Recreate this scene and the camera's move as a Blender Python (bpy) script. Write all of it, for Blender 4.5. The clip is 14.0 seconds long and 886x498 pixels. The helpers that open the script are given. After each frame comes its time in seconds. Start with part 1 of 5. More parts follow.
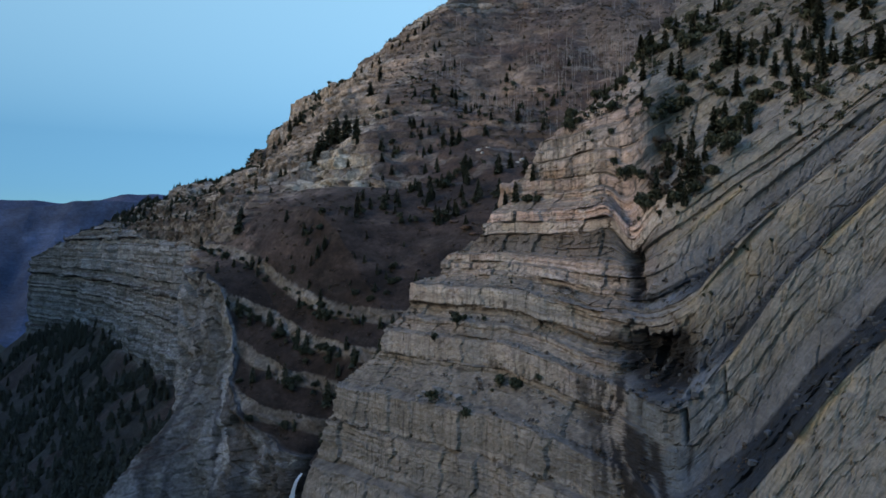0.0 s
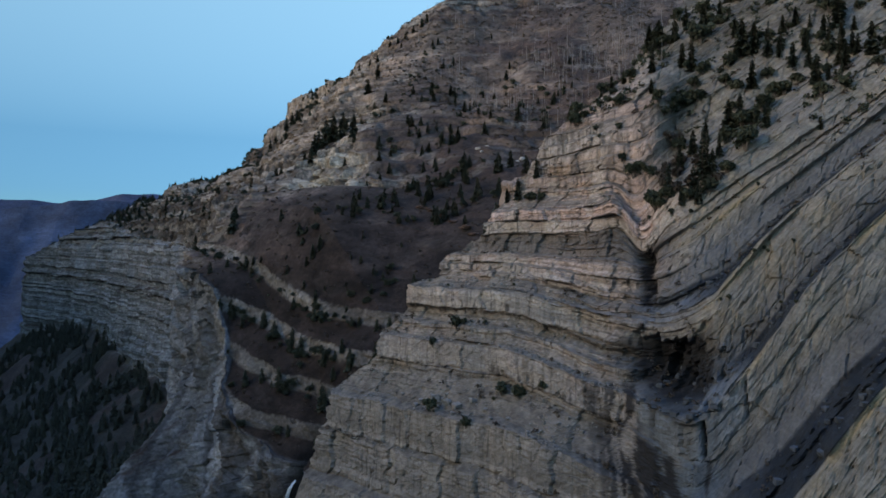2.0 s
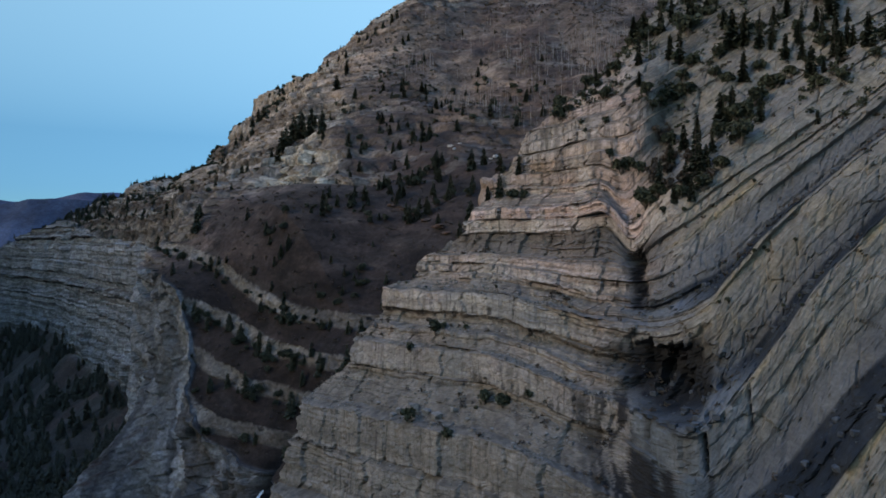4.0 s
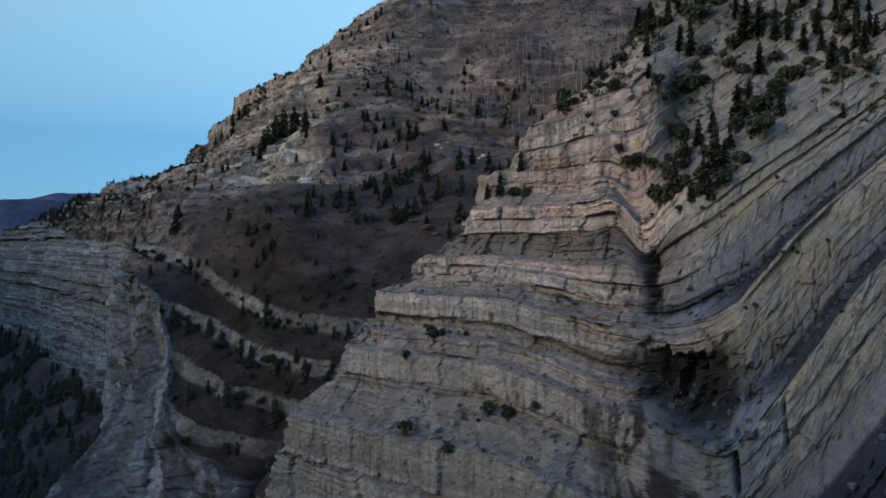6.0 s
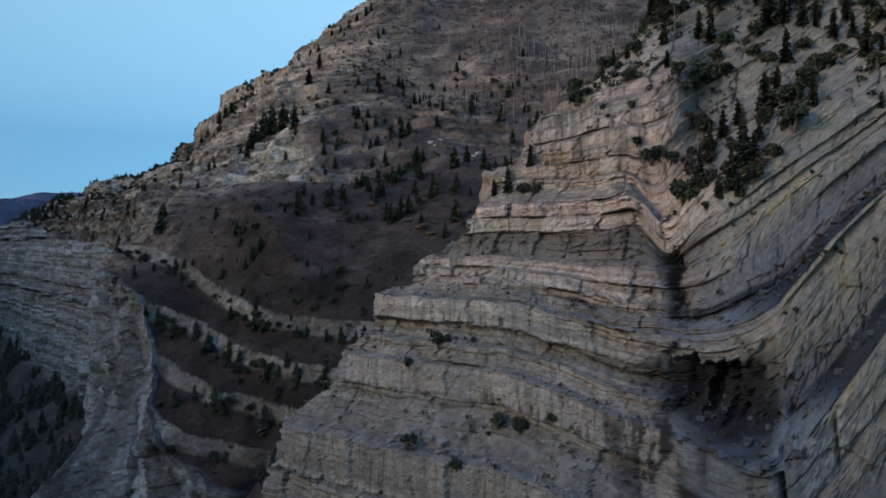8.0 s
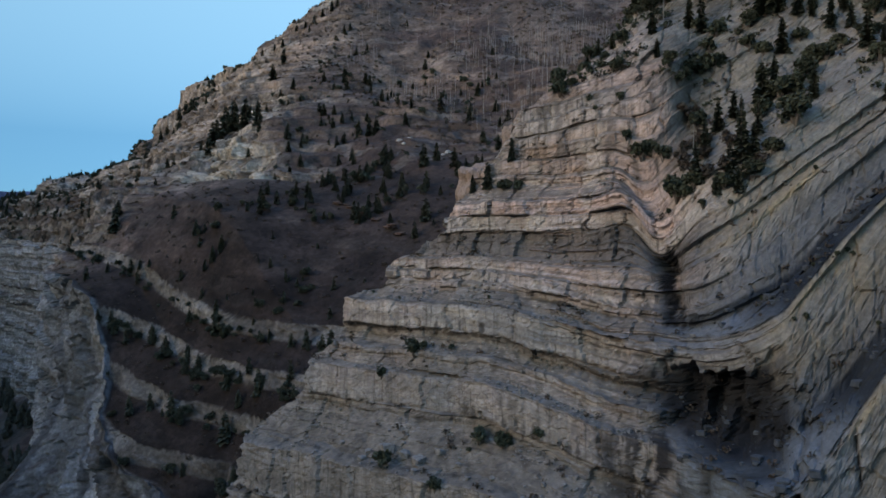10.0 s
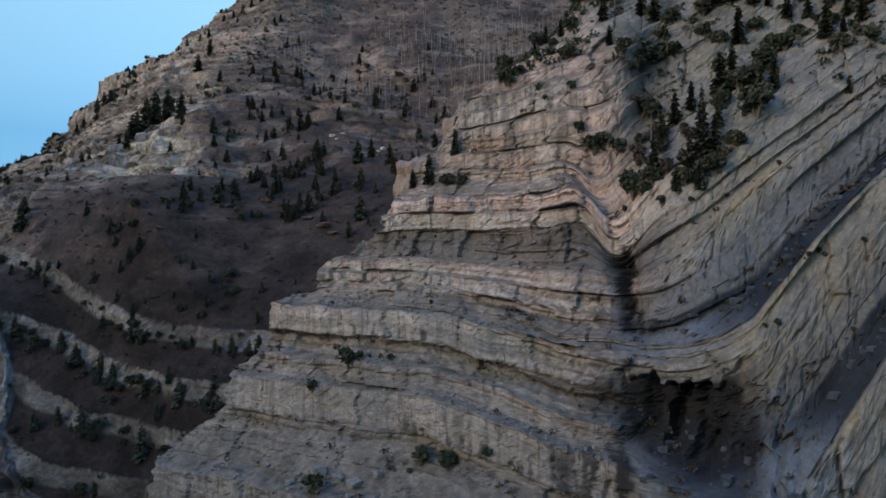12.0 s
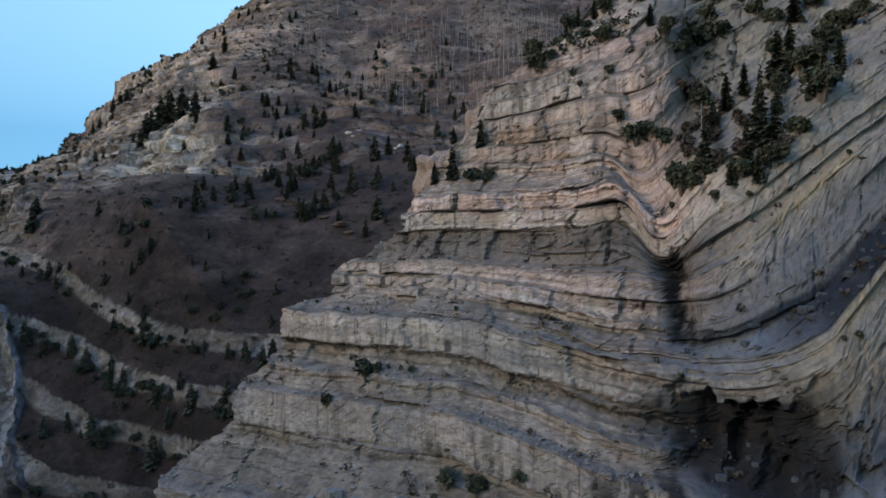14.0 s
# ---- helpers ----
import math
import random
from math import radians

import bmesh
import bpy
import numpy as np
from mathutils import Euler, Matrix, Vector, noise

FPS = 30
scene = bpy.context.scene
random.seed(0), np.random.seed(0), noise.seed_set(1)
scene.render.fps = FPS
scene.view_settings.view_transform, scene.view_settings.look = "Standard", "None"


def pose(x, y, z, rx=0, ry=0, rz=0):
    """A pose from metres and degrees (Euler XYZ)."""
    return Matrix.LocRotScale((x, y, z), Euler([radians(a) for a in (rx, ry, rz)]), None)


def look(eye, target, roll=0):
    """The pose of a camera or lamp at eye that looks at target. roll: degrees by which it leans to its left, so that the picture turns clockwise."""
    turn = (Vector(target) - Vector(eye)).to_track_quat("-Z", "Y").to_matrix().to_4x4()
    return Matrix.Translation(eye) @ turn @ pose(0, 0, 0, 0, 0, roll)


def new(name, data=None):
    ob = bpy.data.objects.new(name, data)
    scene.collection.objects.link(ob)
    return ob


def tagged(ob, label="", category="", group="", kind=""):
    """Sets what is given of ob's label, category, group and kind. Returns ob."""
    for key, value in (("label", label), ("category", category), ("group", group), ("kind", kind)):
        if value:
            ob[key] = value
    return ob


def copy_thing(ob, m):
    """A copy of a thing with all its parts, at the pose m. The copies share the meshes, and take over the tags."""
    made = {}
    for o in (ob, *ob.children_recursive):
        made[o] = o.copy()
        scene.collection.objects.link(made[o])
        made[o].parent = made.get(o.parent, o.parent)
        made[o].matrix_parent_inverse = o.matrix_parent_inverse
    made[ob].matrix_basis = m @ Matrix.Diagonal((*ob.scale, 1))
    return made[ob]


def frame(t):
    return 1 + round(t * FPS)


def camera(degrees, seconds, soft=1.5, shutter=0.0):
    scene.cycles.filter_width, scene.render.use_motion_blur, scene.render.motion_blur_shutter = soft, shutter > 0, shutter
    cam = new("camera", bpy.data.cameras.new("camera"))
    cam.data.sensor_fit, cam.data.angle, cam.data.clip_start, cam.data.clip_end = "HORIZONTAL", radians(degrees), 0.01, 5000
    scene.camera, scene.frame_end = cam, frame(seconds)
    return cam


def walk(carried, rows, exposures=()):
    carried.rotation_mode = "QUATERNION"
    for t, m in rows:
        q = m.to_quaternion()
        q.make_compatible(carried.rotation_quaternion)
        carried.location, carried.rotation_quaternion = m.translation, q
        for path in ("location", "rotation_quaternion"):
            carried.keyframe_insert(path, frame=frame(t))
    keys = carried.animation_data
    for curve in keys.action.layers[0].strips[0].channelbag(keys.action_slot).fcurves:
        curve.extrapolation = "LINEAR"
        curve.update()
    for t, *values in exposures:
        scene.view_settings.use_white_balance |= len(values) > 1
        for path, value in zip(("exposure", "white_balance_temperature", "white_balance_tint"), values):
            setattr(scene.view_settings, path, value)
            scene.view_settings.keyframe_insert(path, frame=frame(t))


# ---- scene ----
cam = camera(63.58, 14.0, soft=1.65)
PATH = [
    (0.0, (11.20, -34.38, 0.01), (1.96, 65.19, -0.62), 0.06),
    (0.5, (10.94, -32.41, -0.04), (1.76, 67.16, -0.66), 0.08),
    (1.0, (10.64, -30.34, -0.08), (1.52, 69.24, -0.70), 0.10),
    (1.5, (10.39, -28.13, -0.09), (1.31, 71.46, -0.71), 0.13),
    (2.0, (10.16, -25.81, -0.18), (1.21, 73.79, -0.70), 0.20),
    (2.5, (9.72, -23.35, -0.25), (5.36, 76.55, -0.67), 0.26),
    (3.0, (8.96, -21.16, -0.00), (6.01, 78.80, -0.51), 0.08),
    (3.2, (8.58, -20.42, 0.03), (3.71, 79.45, -0.62), 0.10),
    (5.3, (4.53, -10.56, 0.05), (0.88, 89.34, -0.50), 0.12),
    (5.5, (4.08, -9.67, -0.03), (0.45, 90.27, -0.48), 0.15),
    (6.0, (2.97, -7.27, 0.00), (1.19, 92.71, -0.45), 0.12),
    (6.5, (1.91, -4.87, 0.02), (1.49, 95.13, -0.44), 0.11),
    (7.0, (0.89, -2.45, 0.03), (0.89, 97.55, -0.44), 0.11),
    (7.5, (0.00, 0.00, 0.00), (0.00, 100.00, -0.47), 0.09),
    (8.0, (-0.74, 2.55, -0.03), (-0.72, 102.55, -0.49), 0.09),
    (8.5, (-1.29, 5.32, -0.17), (3.38, 105.21, -0.55), 0.19),
    (8.7, (-1.59, 6.25, -0.20), (3.30, 106.13, -0.55), 0.20),
    (10.8, (-2.85, 17.05, -0.25), (2.10, 116.93, -0.51), 0.20),
    (11.0, (-2.75, 18.19, -0.23), (2.16, 118.07, -0.57), 0.17),
    (11.5, (-2.76, 21.02, -0.32), (4.28, 120.77, -0.59), 0.28),
    (12.0, (-2.83, 23.85, -0.17), (11.30, 122.85, -0.46), 0.22),
    (12.5, (-2.75, 26.51, -0.08), (11.36, 125.51, -0.40), 0.21),
    (13.0, (-2.60, 29.17, -0.06), (11.49, 128.17, -0.37), 0.21),
    (13.5, (-2.61, 31.81, -0.03), (11.54, 130.80, -0.35), 0.21),
    (14.0, (-2.71, 34.23, 0.19), (9.10, 133.53, -0.25), 0.03),
]
walk(cam, [(t, look(eye, target, roll)) for t, eye, target, roll in PATH], exposures=[(0.0, 2.69), (7.0, 2.72), (11.0, 2.78), (14.0, 2.97)])

# ---- light ----
world = bpy.data.worlds.new("dusk_sky")
scene.world = world
world.use_nodes = True
wn, wl = world.node_tree.nodes, world.node_tree.links
sky = wn.new("ShaderNodeTexSky")
sky.sky_type = "NISHITA"
sky.sun_disc = False
sky.sun_elevation = radians(28)
sky.sun_rotation = radians(200)
sky.altitude = 3000
sky.air_density = 1.0
sky.dust_density = 0.0
sky.ozone_density = 5.0
# after sunset the sky is dimmer towards the horizon
way = wn.new("ShaderNodeTexCoord")
height = wn.new("ShaderNodeSeparateXYZ")
wl.new(way.outputs["Generated"], height.inputs[0])
dusk = wn.new("ShaderNodeValToRGB")
for place, colour in ((0.0, (0.040, 0.063, 0.068)), (0.07, (0.062, 0.088, 0.092)), (0.14, (0.095, 0.124, 0.112)), (0.33, (0.365, 0.35, 0.238)), (0.45, (0.37, 0.28, 0.115)), (0.6, (0.36, 0.22, 0.054)), (1.0, (0.26, 0.14, 0.03))):
    stop = dusk.color_ramp.elements.new(place)
    stop.color = (*colour, 1)
dusk.color_ramp.elements.remove(dusk.color_ramp.elements[-1])
wl.new(height.outputs[2], dusk.inputs[0])
dim = wn.new("ShaderNodeVectorMath")
dim.operation = "MULTIPLY"
wl.new(sky.outputs["Color"], dim.inputs[0])
wl.new(dusk.outputs["Color"], dim.inputs[1])
wl.new(dim.outputs[0], wn["Background"].inputs["Color"])
wn["Background"].inputs["Strength"].default_value = 0.15

# the afterglow in the west: low, wide and warm
sun = new("sun", bpy.data.lights.new("sun", "SUN"))
sun.data.energy = 0.62
sun.data.angle = radians(40)
sun.data.color = (1.0, 0.85, 0.69)
sun.matrix_world = look((-90, -40, 17), (0, 0, 0))


# ---- arithmetic ----
def lattice(ix, iy, iz, seed):
    h = (ix * 374761393 + iy * 668265263 + iz * 2147483647 + seed * 1274126177) & 0xFFFFFFFF
    h = ((h ^ (h >> 13)) * 1274126177) & 0xFFFFFFFF
    h = ((h ^ (h >> 16)) * 2246822519) & 0xFFFFFFFF
    return ((h ^ (h >> 15)) & 0xFFFF) / 32767.5 - 1.0


def vnoise(x, y, z=0.0, seed=0):
    """Smooth noise from -1 to 1 on arrays."""
    x, y, z = np.broadcast_arrays(np.asarray(x, float), np.asarray(y, float), np.asarray(z, float))
    fx, fy, fz = np.floor(x), np.floor(y), np.floor(z)
    ix, iy, iz = fx.astype(np.int64), fy.astype(np.int64), fz.astype(np.int64)
    tx, ty, tz = x - fx, y - fy, z - fz
    tx, ty, tz = (t * t * (3 - 2 * t) for t in (tx, ty, tz))
    out = 0.0
    for a in (0, 1):
        for b in (0, 1):
            for c in (0, 1):
                w = (tx if a else 1 - tx) * (ty if b else 1 - ty) * (tz if c else 1 - tz)
                out = out + w * lattice(ix + a, iy + b, iz + c, seed)
    return out


def fbm(x, y, z=0.0, seed=0, octaves=4):
    total, amp = 0.0, 1.0
    for k in range(octaves):
        total = total + amp * vnoise(x * 2 ** k, y * 2 ** k, z * 2 ** k, seed + k)
        amp *= 0.5
    return total


def steps(i, seed=0):
    """A random value from -1 to 1 for each whole number."""
    i = np.asarray(i).astype(np.int64)
    return lattice(i, i * 0 + 17, i * 0 + 5, seed)


def smooth(a, b, x):
    t = np.clip((np.asarray(x, float) - a) / (b - a), 0, 1)
    return t * t * (3 - 2 * t)


def table(x, pairs):
    return np.interp(x, [p[0] for p in pairs], [p[1] for p in pairs])


def mix(a, b, w):
    return a + (b - a) * w[..., None]


def grid_mesh(name, pos, col, strat, material, flip=False):
    """A sheet of quads from an array (rows, columns, 3), with its colour and bedding coordinates."""
    r, c = pos.shape[:2]
    idx = np.arange(r * c).reshape(r, c)
    quads = np.stack([idx[:-1, :-1], idx[:-1, 1:], idx[1:, 1:], idx[1:, :-1]], -1).reshape(-1, 4)
    if flip:
        quads = quads[:, ::-1]
    me = bpy.data.meshes.new(name)
    me.vertices.add(r * c)
    me.vertices.foreach_set("co", pos.reshape(-1).astype(np.float32))
    me.loops.add(quads.size)
    me.loops.foreach_set("vertex_index", quads.reshape(-1).astype(np.int32))
    me.polygons.add(len(quads))
    me.polygons.foreach_set("loop_start", np.arange(0, quads.size, 4, dtype=np.int32))
    me.update(calc_edges=True)
    a = me.attributes.new("col", "FLOAT_COLOR", "POINT")
    a.data.foreach_set("color", np.concatenate([col, np.ones_like(col[..., :1])], -1).reshape(-1).astype(np.float32))
    a = me.attributes.new("strat", "FLOAT_VECTOR", "POINT")
    a.data.foreach_set("vector", strat.reshape(-1).astype(np.float32))
    me.materials.append(material)
    me.polygons.foreach_set("use_smooth", np.zeros(len(quads), dtype=bool))
    return new(name, me)


def facets(u, v, seed):
    """Angular blocks: cells of uneven size, each with its own height and tilt; from about -1 to 1, and how near the next cell is."""
    iu, iv = np.floor(u).astype(np.int64), np.floor(v).astype(np.int64)
    zero = np.zeros_like(iu)
    best, second = np.full(u.shape, 9.0), np.full(u.shape, 9.0)
    height = np.zeros(u.shape)
    for a in (-1, 0, 1):
        for b in (-1, 0, 1):
            du = u - (iu + a + 0.5 + 0.42 * lattice(iu + a, iv + b, zero, seed))
            dv = v - (iv + b + 0.5 + 0.42 * lattice(iu + a, iv + b, zero, seed + 1))
            d = np.maximum(np.abs(du) + 0.35 * np.abs(dv), np.abs(dv) + 0.35 * np.abs(du))
            tilt = 0.55 * lattice(iu + a, iv + b, zero, seed + 2) + 0.8 * du * lattice(iu + a, iv + b, zero, seed + 3) + 0.8 * dv * lattice(iu + a, iv + b, zero, seed + 4)
            closer = d < best
            second = np.where(closer, best, np.minimum(second, d))
            height = np.where(closer, tilt, height)
            best = np.where(closer, d, best)
    return height, second - best


def upness(pos):
    du = np.gradient(pos, axis=1)
    dv = np.gradient(pos, axis=0)
    n = np.cross(du, dv)
    return np.abs(n[..., 2]) / (np.linalg.norm(n, axis=-1) + 1e-9)


# ---- materials ----
def nodes_of(name):
    m = bpy.data.materials.new(name)
    m.use_nodes = True
    return m, m.node_tree.nodes, m.node_tree.links, m.node_tree.nodes["Principled BSDF"]


def rock_material(name, scale, streaks, relief, cracks=0.8, contrast=1.0):
    """Bedded rock: the beds' own colours, grain, lamination along the beds, water streaks down them and relief."""
    m, n, l, bsdf = nodes_of(name)
    col = n.new("ShaderNodeAttribute"); col.attribute_name = "col"
    st = n.new("ShaderNodeAttribute"); st.attribute_name = "strat"
    geo = n.new("ShaderNodeNewGeometry")

    def noise_tex(vec, sc, detail=6, rough=0.6, stretch=None):
        t = n.new("ShaderNodeTexNoise")
        t.inputs["Scale"].default_value = sc
        t.inputs["Detail"].default_value = detail
        t.inputs["Roughness"].default_value = rough
        if stretch:
            mp = n.new("ShaderNodeVectorMath"); mp.operation = "MULTIPLY"
            mp.inputs[1].default_value = stretch
            l.new(vec, mp.inputs[0])
            vec = mp.outputs[0]
        l.new(vec, t.inputs["Vector"])
        return t.outputs["Fac"]

    def ramp(fac, lo, hi, a, b):
        t = n.new("ShaderNodeMapRange")
        t.inputs[1].default_value, t.inputs[2].default_value = lo, hi
        t.inputs[3].default_value, t.inputs[4].default_value = a, b
        l.new(fac, t.inputs[0])
        return t.outputs[0]

    def times(color, fac):
        t = n.new("ShaderNodeVectorMath"); t.operation = "SCALE"
        l.new(color, t.inputs[0]); l.new(fac, t.inputs["Scale"])
        return t.outputs[0]

    def blend(fac, a, color):
        t = n.new("ShaderNodeMix"); t.data_type = "RGBA"
        l.new(fac, t.inputs[0]); l.new(a, t.inputs[6]); t.inputs[7].default_value = (*color, 1)
        return t.outputs[2]

    base = col.outputs["Color"]
    big = noise_tex(geo.outputs["Position"], 0.11 * scale, 5)
    grain = noise_tex(geo.outputs["Position"], 1.3 * scale, 8, 0.7)
    lam = noise_tex(st.outputs["Vector"], 1.0 * scale, 4, 0.7, (0.06, 2.2, 0.06))
    drip = noise_tex(st.outputs["Vector"], 1.0 * scale, 4, 0.65, (0.9, 0.07, 0.3))
    base = times(base, ramp(big, 0.3, 0.7, 1 - 0.22 * contrast, 1 + 0.22 * contrast))
    base = times(base, ramp(grain, 0.3, 0.7, 1 - 0.28 * contrast, 1 + 0.28 * contrast))
    base = times(base, ramp(lam, 0.3, 0.7, 0.94, 1.06))
    curtain = noise_tex(st.outputs["Vector"], 1.0 * scale, 5, 0.7, (2.1, 0.16, 0.3))
    sep = n.new("ShaderNodeSeparateXYZ"); l.new(st.outputs["Vector"], sep.inputs[0])
    gated = n.new("ShaderNodeMath"); gated.operation = "MULTIPLY_ADD"
    gated.inputs[2].default_value = 1.0
    l.new(ramp(curtain, 0.32, 0.68, -0.15 * streaks, 0.15 * streaks), gated.inputs[0]); l.new(sep.outputs[2], gated.inputs[1])
    base = times(base, gated.outputs[0])
    # fractured facets, each with its own tone
    bent = n.new("ShaderNodeTexNoise")
    bent.inputs["Scale"].default_value = 0.9 * scale
    bent.inputs["Detail"].default_value = 3
    l.new(geo.outputs["Position"], bent.inputs["Vector"])
    push = n.new("ShaderNodeVectorMath"); push.operation = "MULTIPLY_ADD"
    push.inputs[1].default_value = (1.3 / scale,) * 3
    l.new(bent.outputs["Color"], push.inputs[0]); l.new(geo.outputs["Position"], push.inputs[2])
    facets = []
    for size, amount in ((0.55, 0.09), (1.7, 0.1)):
        v = n.new("ShaderNodeTexVoronoi")
        v.inputs["Scale"].default_value = size * scale
        flat = n.new("ShaderNodeVectorMath"); flat.operation = "MULTIPLY"
        flat.inputs[1].default_value = (0.75, 0.75, 1.5)
        l.new(push.outputs[0], flat.inputs[0]); l.new(flat.outputs[0], v.inputs["Vector"])
        tone = n.new("ShaderNodeSeparateColor"); l.new(v.outputs["Color"], tone.inputs[0])
        base = times(base, ramp(tone.outputs[0], 0, 1, 1 - amount * contrast, 1 + amount * contrast))
        facets.append((tone.outputs[1], v.outputs["Distance"]))
    dm = n.new("ShaderNodeMath"); dm.operation = "MULTIPLY"
    l.new(ramp(drip, 0.56, 0.72, 0, streaks), dm.inputs[0]); l.new(sep.outputs[2], dm.inputs[1])
    base = blend(dm.outputs[0], base, (0.055, 0.05, 0.047))
    # thin cracks across and along the beds
    warp = n.new("ShaderNodeTexNoise")
    warp.inputs["Scale"].default_value = 0.5 * scale
    warp.inputs["Detail"].default_value = 4
    l.new(st.outputs["Vector"], warp.inputs["Vector"])
    shift = n.new("ShaderNodeVectorMath"); shift.operation = "MULTIPLY_ADD"
    shift.inputs[1].default_value = (2.2 / scale,) * 3
    l.new(warp.outputs["Color"], shift.inputs[0]); l.new(st.outputs["Vector"], shift.inputs[2])
    squash = n.new("ShaderNodeVectorMath"); squash.operation = "MULTIPLY"
    squash.inputs[1].default_value = (0.28 * scale, 0.62 * scale, 0)
    l.new(shift.outputs[0], squash.inputs[0])
    vor = n.new("ShaderNodeTexVoronoi")
    vor.feature = "DISTANCE_TO_EDGE"
    vor.voronoi_dimensions = "2D"
    vor.inputs["Scale"].default_value = 1.0
    l.new(squash.outputs[0], vor.inputs["Vector"])
    gate = noise_tex(geo.outputs["Position"], 0.22 * scale, 3)
    cm = n.new("ShaderNodeMath"); cm.operation = "MULTIPLY"
    l.new(ramp(vor.outputs["Distance"], 0.0, 0.045, 1, 0), cm.inputs[0]); l.new(ramp(gate, 0.42, 0.6, 0, cracks), cm.inputs[1])
    cs = n.new("ShaderNodeMath"); cs.operation = "MULTIPLY"
    l.new(cm.outputs[0], cs.inputs[0]); l.new(ramp(sep.outputs[2], 0.3, 0.9, 0.0, 1), cs.inputs[1])
    cm = cs
    base = blend(cm.outputs[0], base, (0.045, 0.04, 0.037))
    l.new(base, bsdf.inputs["Base Color"])
    bsdf.inputs["Roughness"].default_value = 0.92
    bsdf.inputs["Specular IOR Level"].default_value = 0.2
    b1 = n.new("ShaderNodeBump")
    b1.inputs["Strength"].default_value = 0.7
    b1.inputs["Distance"].default_value = relief
    add = n.new("ShaderNodeMath"); add.operation = "ADD"
    half = n.new("ShaderNodeMath"); half.operation = "MULTIPLY"; half.inputs[1].default_value = 0.25
    l.new(lam, half.inputs[0]); l.new(grain, add.inputs[0]); l.new(half.outputs[0], add.inputs[1])
    deep = n.new("ShaderNodeMath"); deep.operation = "SUBTRACT"
    l.new(add.outputs[0], deep.inputs[0]); l.new(cm.outputs[0], deep.inputs[1])
    last = deep.outputs[0]
    for step, round_off in facets:
        for what, much in ((step, 0.16), (round_off, -0.08)):
            more = n.new("ShaderNodeMath"); more.operation = "MULTIPLY_ADD"
            more.inputs[1].default_value = much
            l.new(what, more.inputs[0]); l.new(last, more.inputs[2])
            last = more.outputs[0]
    l.new(last, b1.inputs["Height"])
    l.new(b1.outputs[0], bsdf.inputs["Normal"])
    return m


def leaf_material(name, color, spread=0.35):
    m, n, l, bsdf = nodes_of(name)
    info = n.new("ShaderNodeObjectInfo")
    geo = n.new("ShaderNodeNewGeometry")
    add = n.new("ShaderNodeMath"); add.operation = "ADD"
    l.new(info.outputs["Random"], add.inputs[0]); l.new(geo.outputs["Random Per Island"], add.inputs[1])
    mr = n.new("ShaderNodeMapRange")
    mr.inputs[2].default_value = 2.0
    mr.inputs[3].default_value, mr.inputs[4].default_value = 1 - spread, 1 + spread
    l.new(add.outputs[0], mr.inputs[0])
    sc = n.new("ShaderNodeVectorMath"); sc.operation = "SCALE"
    sc.inputs[0].default_value = color
    l.new(mr.outputs[0], sc.inputs["Scale"])
    l.new(sc.outputs[0], bsdf.inputs["Base Color"])
    bsdf.inputs["Roughness"].default_value = 0.85
    bsdf.inputs["Specular IOR Level"].default_value = 0.15
    return m


ROCK = rock_material("bedded_limestone", 1.0, 0.9, 0.22, 0.6, 0.85)
FAR_ROCK = rock_material("mountain_rock", 0.35, 0.6, 0.7, 0.35, 1.7)
NEEDLES = leaf_material("pine_needles", (0.064, 0.07, 0.05))
FOREST = leaf_material("valley_needles", (0.088, 0.092, 0.075))
JUNIPER = leaf_material("juniper_leaves", (0.066, 0.072, 0.048))
DRYLEAF = leaf_material("dry_shrub_leaves", (0.085, 0.068, 0.055))
BARK = leaf_material("grey_bark", (0.12, 0.1, 0.085), 0.25)
ASPEN = leaf_material("grey_aspen_bark", (0.21, 0.19, 0.18), 0.5)
DEADWOOD = leaf_material("bare_pale_wood", (0.26, 0.24, 0.22), 0.3)

# ---- the near cliff: level beds that bend up into tilted slabs ----
# height in the beds, distance of the face from the line of the wall
FACE_LOW = [(-120, -34), (-100, -30), (-99, -24), (-84, -21), (-83, -15), (-70, -12), (-69, -8), (-58, -5.5), (-57.3, -3.5),
            (-47, -1.5), (-46.2, 0), (-37.4, 1.2), (-36.6, 4), (-30.6, 9.6), (-30.2, 9.9), (-29, 9.8), (-28.7, 9.5),
            (-22.8, 10.2), (-22.3, 12), (-20.2, 13), (-19.8, 12.7), (-19, 12.9), (-18.6, 14.6), (-16.7, 16.6)]
FACE_MID = [(-16.4, 16.5), (-15.7, 16.0), (-15.2, 15.5), (-11, 15.8), (-10.4, 16.1), (-10, 18), (-8.3, 20.2), (-8, 20.4),
            (-6.6, 20.5), (-6.4, 21), (-4.6, 21.1), (-4.4, 21.6), (-2, 22), (-1.7, 23), (2.2, 25), (2.5, 25.0), (2.7, 24.5),
            (5.2, 24.6), (5.4, 25), (5.7, 24.6), (8.2, 25), (8.5, 26.8), (11.4, 29.4)]
FACE_TOP = [(11.8, 29.5), (13.2, 29.6), (13.5, 30.1), (16.2, 30.2), (16.5, 30.9), (18.8, 30.6), (19, 31.2), (21, 31.4), (21.3, 32.4), (23.8, 32.5),
            (24.1, 33.6), (26.8, 33.9), (27.1, 35.2), (29.6, 35.8), (29.9, 37.2), (32, 37.9), (32.3, 39.6), (34, 41), (34.3, 43), (35.6, 44.5), (36.5, 47.5),
            (38, 52), (42, 60), (48, 70), (56, 82), (64, 95)]
